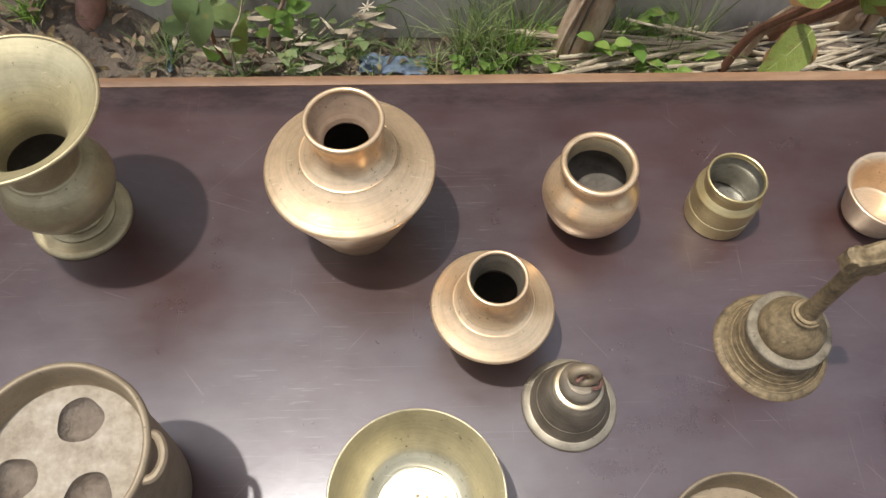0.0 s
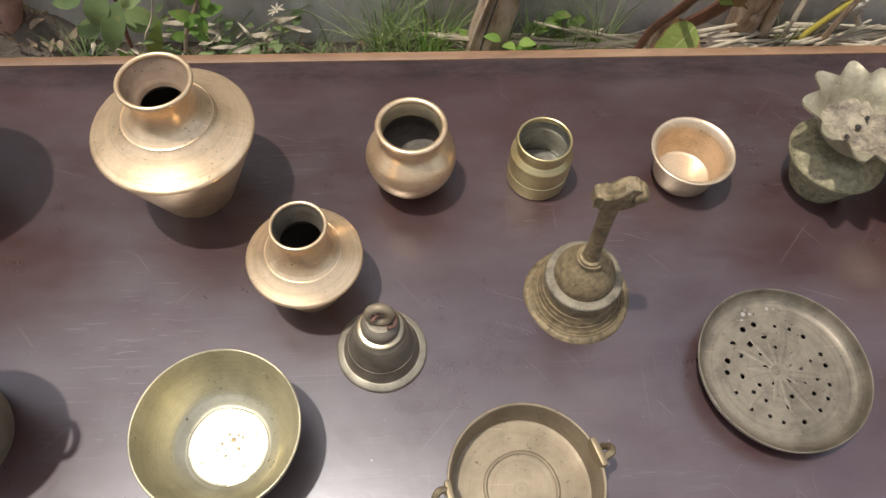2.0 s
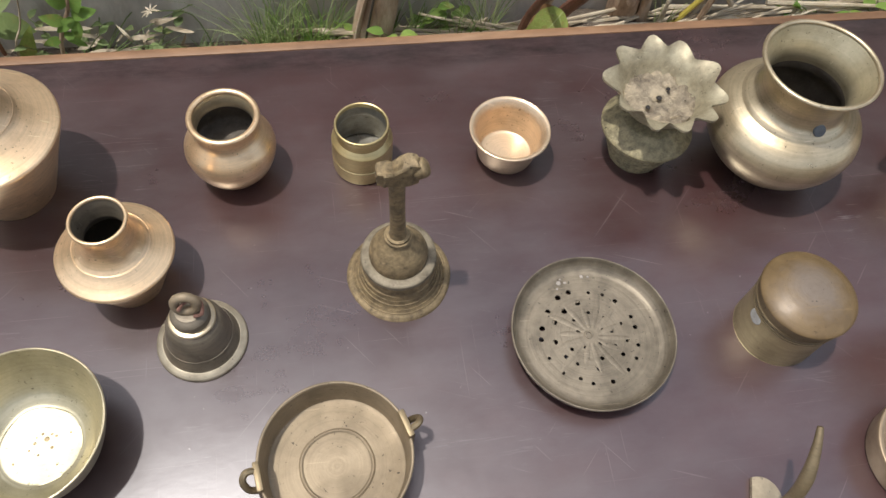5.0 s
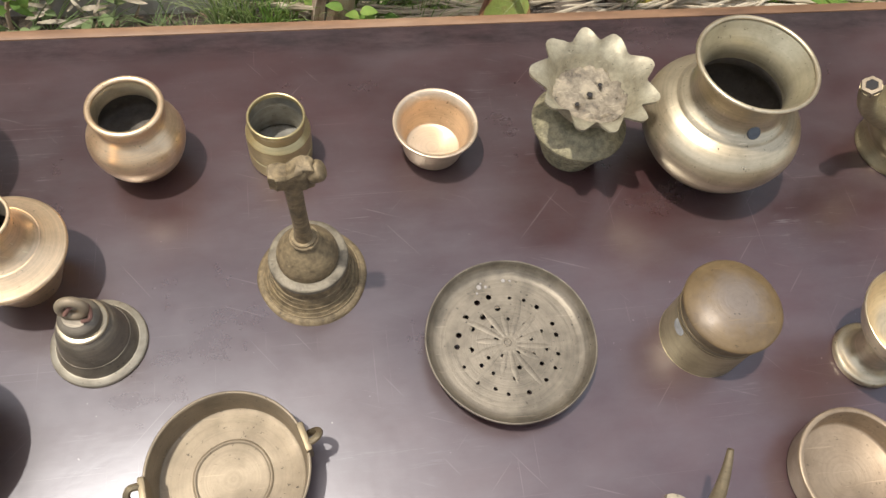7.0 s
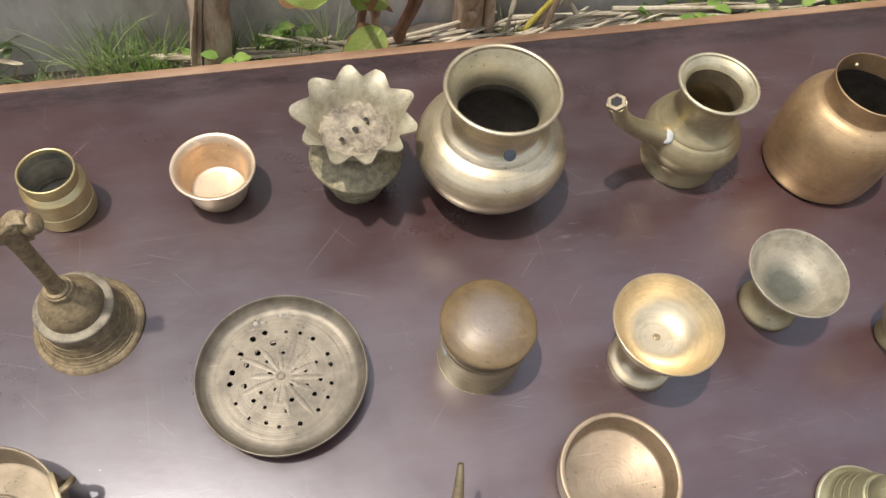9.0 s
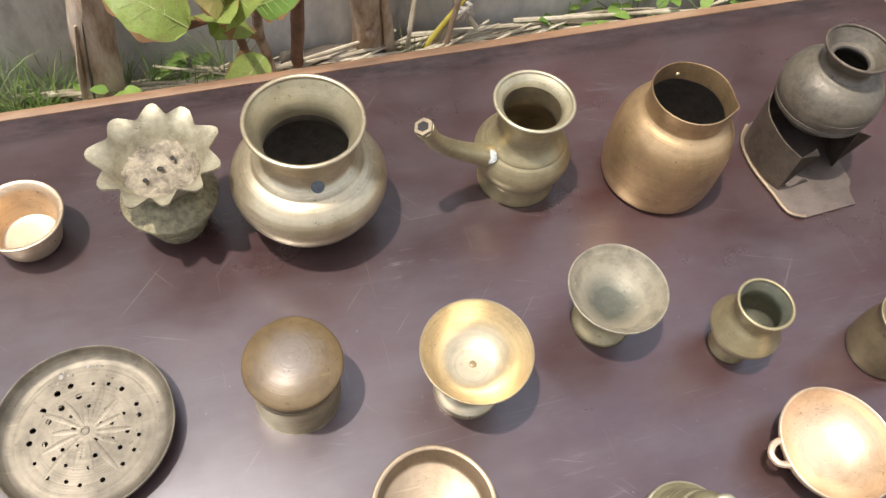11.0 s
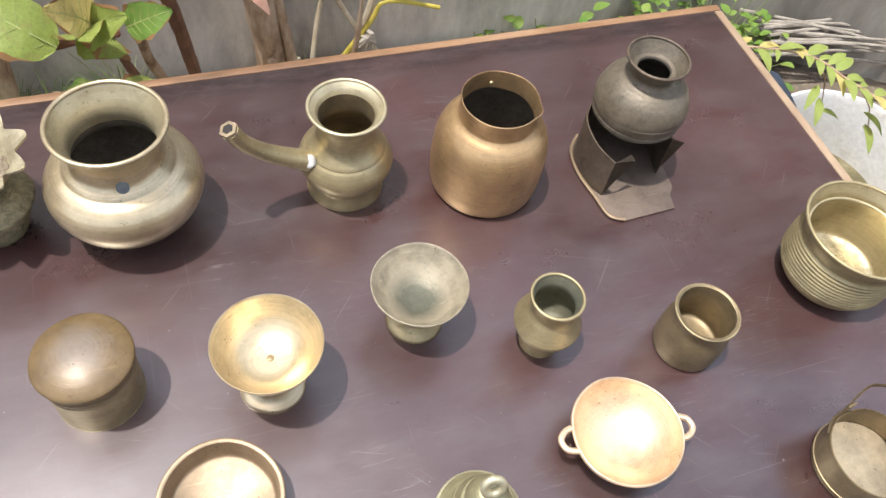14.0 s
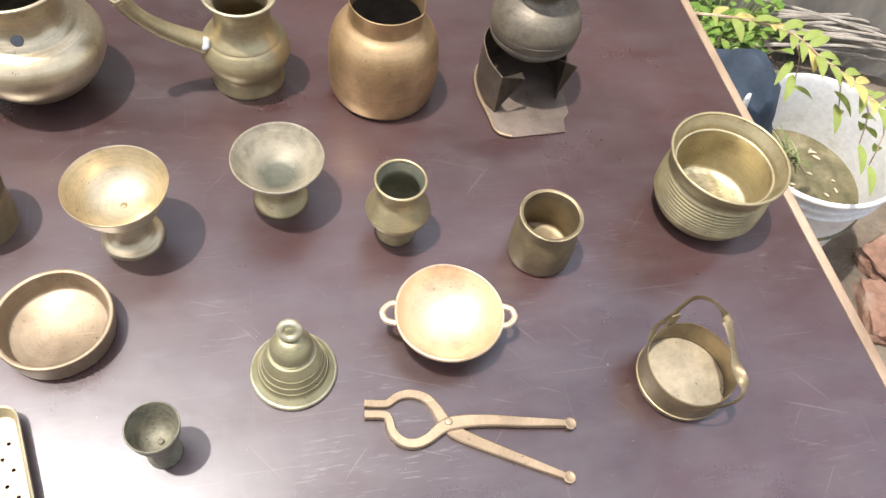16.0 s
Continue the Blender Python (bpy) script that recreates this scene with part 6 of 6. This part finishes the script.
# terracotta root, faded sheets, stones
part_root = trunk_mesh([(-0.50, 1.70, GZ - 0.05), (-0.49, 1.71, -0.02), (-0.44, 1.72, 0.10), (-0.47, 1.70, 0.20), (-0.60, 1.71, 0.27)], 0.036, 0.022, 8)
tagged(part("bent_root", part_root, root_red), "thick reddish-brown bent root rising from the soil", "root")


def crumpled(name, cx, cy, w, h, mat, label, category, turn=0):
    bm = bmesh.new()
    g = [[bm.verts.new(((i / 14 - 0.5) * w + 0.008 * noise.noise((i, j, 1.1)), (j / 10 - 0.5) * h + 0.008 * noise.noise((i, j, 5.1)), 0.018 + 0.012 * noise.noise((i * 0.5, j * 0.5, w * 9)))) for i in range(15)] for j in range(11)]
    for j in range(10):
        for i in range(14):
            bm.faces.new((g[j][i], g[j][i + 1], g[j + 1][i + 1], g[j + 1][i]))
    bmesh.ops.solidify(bm, geom=bm.faces[:], thickness=0.002)
    ob = part(name, bm, mat, smooth=60)
    ob.matrix_world = pose(cx, cy, GZ, 0, 0, turn)
    return tagged(ob, label, category)


crumpled("plastic_sheet", -0.38, 1.68, 0.17, 0.12, blue_rag, "crumpled faded blue plastic sheet on the soil", "sheet", 10)
crumpled("plastic_sheet", 0.26, 1.66, 0.17, 0.06, blue_rag, "crumpled faded blue plastic sheet half buried", "sheet", -4)
crumpled("newspaper", 3.28, 1.20, 0.26, 0.16, pale_stone, "crumpled printed paper scrap on the ground", "paper", -30)


def stone(name, x, y, sx, sy, sz, mat, label, turn=0, category="stone"):
    """A chipped block: sharp-edged for bricks and boards, blunt for stones."""
    bm = bmesh.new()
    bmesh.ops.create_cube(bm, size=2)
    bmesh.ops.subdivide_edges(bm, edges=bm.edges[:], cuts=9, use_grid_fill=True)
    blunt = 0.4 if name == "stone_block" else 0.12
    for v in bm.verts:
        v.co = v.co.lerp(v.co.normalized() * 1.25, blunt)
        p = v.co * 1.6 + Vector((x * 7, y * 7, 0))
        chip = max(0.0, noise.noise(p * 1.3) - 0.12) * max(0.0, v.co.length - 1.15)
        v.co *= 1 + 0.10 * noise.noise(p) + 0.05 * noise.noise(p * 3.1) - 1.1 * chip
        v.co = Vector((v.co.x * sx, v.co.y * sy, v.co.z * sz))
    ob = part(name, bm, mat, smooth=42)
    ob.matrix_world = pose(x, y, GZ + sz * 0.6, 4, 3, turn)
    return tagged(ob, label, category)


stone("board", 3.08, 0.855, 0.120, 0.038, 0.018, plank_pale, "pale broken wooden board lying on rubble", 34, "board")
stone("brick", 2.92, 0.78, 0.10, 0.055, 0.032, brick_red, "broken red brick lying on the soil", 20, "brick")
stone("brick", 3.12, 0.70, 0.10, 0.055, 0.03, brick_red, "broken red brick lying on the soil", -30, "brick")
stone("brick", 3.44, 1.10, 0.12, 0.07, 0.04, brick_red, "broken red brick by the wall foot", 10, "brick")
stone("brick", 2.80, 0.62, 0.085, 0.052, 0.03, brick_red, "crumbled red brick beside the bucket", 70, "brick")
stone("stone_block", 0.62, 1.58, 0.025, 0.018, 0.015, pale_stone, "small pale stone by a trunk")
stone("stone_block", -0.54, 1.70, 0.02, 0.016, 0.012, pale_stone, "small pale stone in the litter")
stone("stone_block", 1.30, 1.70, 0.15, 0.05, 0.05, soil, "dark rough stone behind the reeds")
tagged(part("fallen_stick", tube([(2.98, 1.02, GZ + 0.03), (3.15, 0.98, GZ + 0.03), (3.35, 1.02, GZ + 0.03), (3.6, 0.98, GZ + 0.03)], [0.009, 0.006], 8), straw), "pale dry stick on the ground", "stick")

bundle = bmesh.new()
for _ in range(26):
    x, y = 3.06 + rng.uniform(-0.06, 0.12), 1.50 + rng.uniform(-0.05, 0.05)
    L = rng.uniform(0.3, 0.55)
    a = -0.30 + rng.gauss(0, 0.13)
    z = GZ + 0.03 + rng.random() * 0.14
    tube([(x - L / 2 * math.cos(a), y - L / 2 * math.sin(a), z), (x, y, z + 0.02), (x + L / 2 * math.cos(a), y + L / 2 * math.sin(a), z + rng.uniform(-0.02, 0.05))], [0.006, 0.003], 6, bm=bundle, steps=3)
tagged(part("stick_pile", bundle, grey_stick), "pile of grey dry sticks against the wall", "sticks", kind="stuff")

# tied rope and stems by the wall
stake = thing("tied_stake", 1.62, 1.72, GZ, label="grey stake with a knot of pale rope", category="stake")
part("stake", tube([(-0.06, 0.0, -0.03), (0.0, 0.0, 0.14), (0.05, -0.01, 0.32), (0.10, -0.02, 0.6)], [0.011, 0.009], 8), straw, stake)
part("cross_stake", tube([(-0.10, 0.02, 0.40), (0.0, -0.01, 0.22), (0.07, -0.02, 0.12)], [0.008, 0.008], 8), straw, stake)
knotm = bmesh.new()
for k in range(7):
    a = k * 0.9
    tube([(0.03 + 0.022 * math.cos(a), -0.025, 0.17 + 0.02 * math.sin(a)), (0.035, -0.035, 0.19 + 0.004 * k), (0.03 + 0.022 * math.cos(a + 2.4), -0.022, 0.18 + 0.03 * math.sin(a + 2.4))], 0.0055, 6, bm=knotm, steps=3)
part("rope_knot", knotm, rope_mat, stake, "pale rope knot")
tagged(part("yellow_cane", tube([(1.51, 1.70, GZ), (1.58, 1.70, 0.02), (1.66, 1.70, 0.14), (1.70, 1.70, 0.20), (1.85, 1.70, 0.16)], [0.008, 0.006], 8), hose_yellow), "bent yellow cane in front of the wall", "cane")
tagged(part("grey_cane", tube([(1.50, 1.70, GZ), (1.50, 1.69, 0.05), (1.53, 1.72, 0.20), (1.58, 1.70, 0.42)], [0.008, 0.006], 8), straw), "thin grey cane beside a trunk", "cane")
tagged(part("thin_twig", tube([(1.60, 1.70, GZ), (1.615, 1.66, 0.15), (1.62, 1.60, 0.45)], [0.009, 0.006], 7), bark), "thin upright brown twig", "twig")
tagged(part("thin_twig", tube([(-0.52, 1.66, GZ), (-0.58, 1.62, 0.05), (-0.66, 1.58, 0.28)], [0.006, 0.004], 7), bark), "thin leaning brown twig", "twig")

# ---- bucket, bag and vine beside the table ----
bucket = thing("bucket", 2.60, 0.925, GZ, lean=(2, -3), label="stained white plastic bucket half full of muddy water", category="bucket")
bucket.scale = (1.13, 1.13, 0.88)
part("body", lathe([(0, 4), (120, 4), (124, 0), (128, 4), (150, 250), (158, 340), (158, 340), (166, 345), (166, 352), (160, 356), (161, 372), (168, 376), (168, 384), (162, 388), (164, 408), (173, 414), (174, 424), (170, 428), (165, 424), (158, 380), (150, 290), (130, 60), (124, 10), (0, 8)], 96, 1.5, 141, steps=3), white_plastic, bucket)
part("muddy_water", shift(lathe([(0, 2), (60, 1), (110, 2), (143, 0), (144, -6), (0, -8)], 64, 2.0, 142), pose(0, 0, 0.235)), sludge, bucket, "brown scummy water")
weeds = grass_blades(bmesh.new(), 0.02, 0.06, 0.235, 12, 0.07, 0.07, 0.006)
part("floating_weed", weeds, grass_green, bucket)
floats = bmesh.new()
for _ in range(24):
    a, r = rng.uniform(0, 6.28), 0.12 * math.sqrt(rng.random())
    L, b = rng.uniform(0.006, 0.022), rng.uniform(0, 6.28)
    x, y = r * math.cos(a), r * math.sin(a)
    leaf(floats, (x, y, 0.2385), (x + L * math.cos(b), y + L * math.sin(b), 0.240), L * 0.35, 0.1, steps=4)
tagged(part("floating_debris", floats, straw, bucket), kind="stuff")

bag = bmesh.new()
bmesh.ops.create_icosphere(bag, subdivisions=4, radius=1)
for v in bag.verts:
    v.co *= 1 + 0.18 * noise.noise(v.co * 1.6) + 0.05 * noise.noise(v.co * 5)
    v.co = Vector((v.co.x * 0.085, v.co.y * 0.15, v.co.z * 0.22))
bag_ob = part("cloth_sack", bag, navy)
bag_ob.matrix_world = pose(2.47, 1.13, GZ + 0.21, 0, 0, 20)
tagged(bag_ob, "dark navy cloth sack sagging beside the bucket", "sack")

vine = thing("vine", 2.36, 1.10, 0.30, label="thin arching vine with small yellow-green leaves", category="vine")
vp = [(-0.16, 0.02, 0.17), (-0.069, -0.029, 0.195), (0.015, -0.071, 0.205), (0.067, -0.107, 0.20), (0.088, -0.159, 0.20), (0.125, -0.230, 0.20), (0.154, -0.276, 0.19), (0.190, -0.313, 0.17)]
part("stem", tube(vp, [0.0035, 0.002], 7), bark, vine)
part("root_stem", tube([(0.10, 0.30, -0.42), (0.02, 0.24, -0.10), (-0.12, 0.10, 0.10), (-0.16, 0.02, 0.17)], [0.005, 0.0035], 7), bark, vine)
curve = [Vector(p) for p in curve_through(vp, 5)]
for k, p in enumerate(curve[4::2]):
    for turn in (-0.9, 0.9):
        a = -0.9 + turn + rng.uniform(-0.4, 0.4)
        L = rng.uniform(0.036, 0.060)
        tip = p + Vector((L * math.cos(a), L * math.sin(a), rng.uniform(-0.025, 0.015)))
        part("leaf", leaf(bmesh.new(), p, tip, L * rng.uniform(0.34, 0.46), 0.25, steps=7), rng.choice((vine_green, vine_green, yellow_leaf)), vine)
for k in (14, 22, 28, 33):
    p = curve[k]
    q = p + Vector((rng.uniform(-0.01, 0.04), -0.06, -0.09))
    part("twig", tube([tuple(p), tuple((p + q) / 2 + Vector((0.01, 0, 0.01))), tuple(q)], [0.002, 0.0012], 5, steps=2), bark, vine)
    for f in (0.5, 0.75, 1.0):
        w = p.lerp(q, f)
        a = rng.uniform(0, 6.28)
        part("leaf", leaf(bmesh.new(), w, w + Vector((0.06 * math.cos(a), 0.06 * math.sin(a), -0.03)), 0.019, 0.25, steps=7), vine_green, vine)
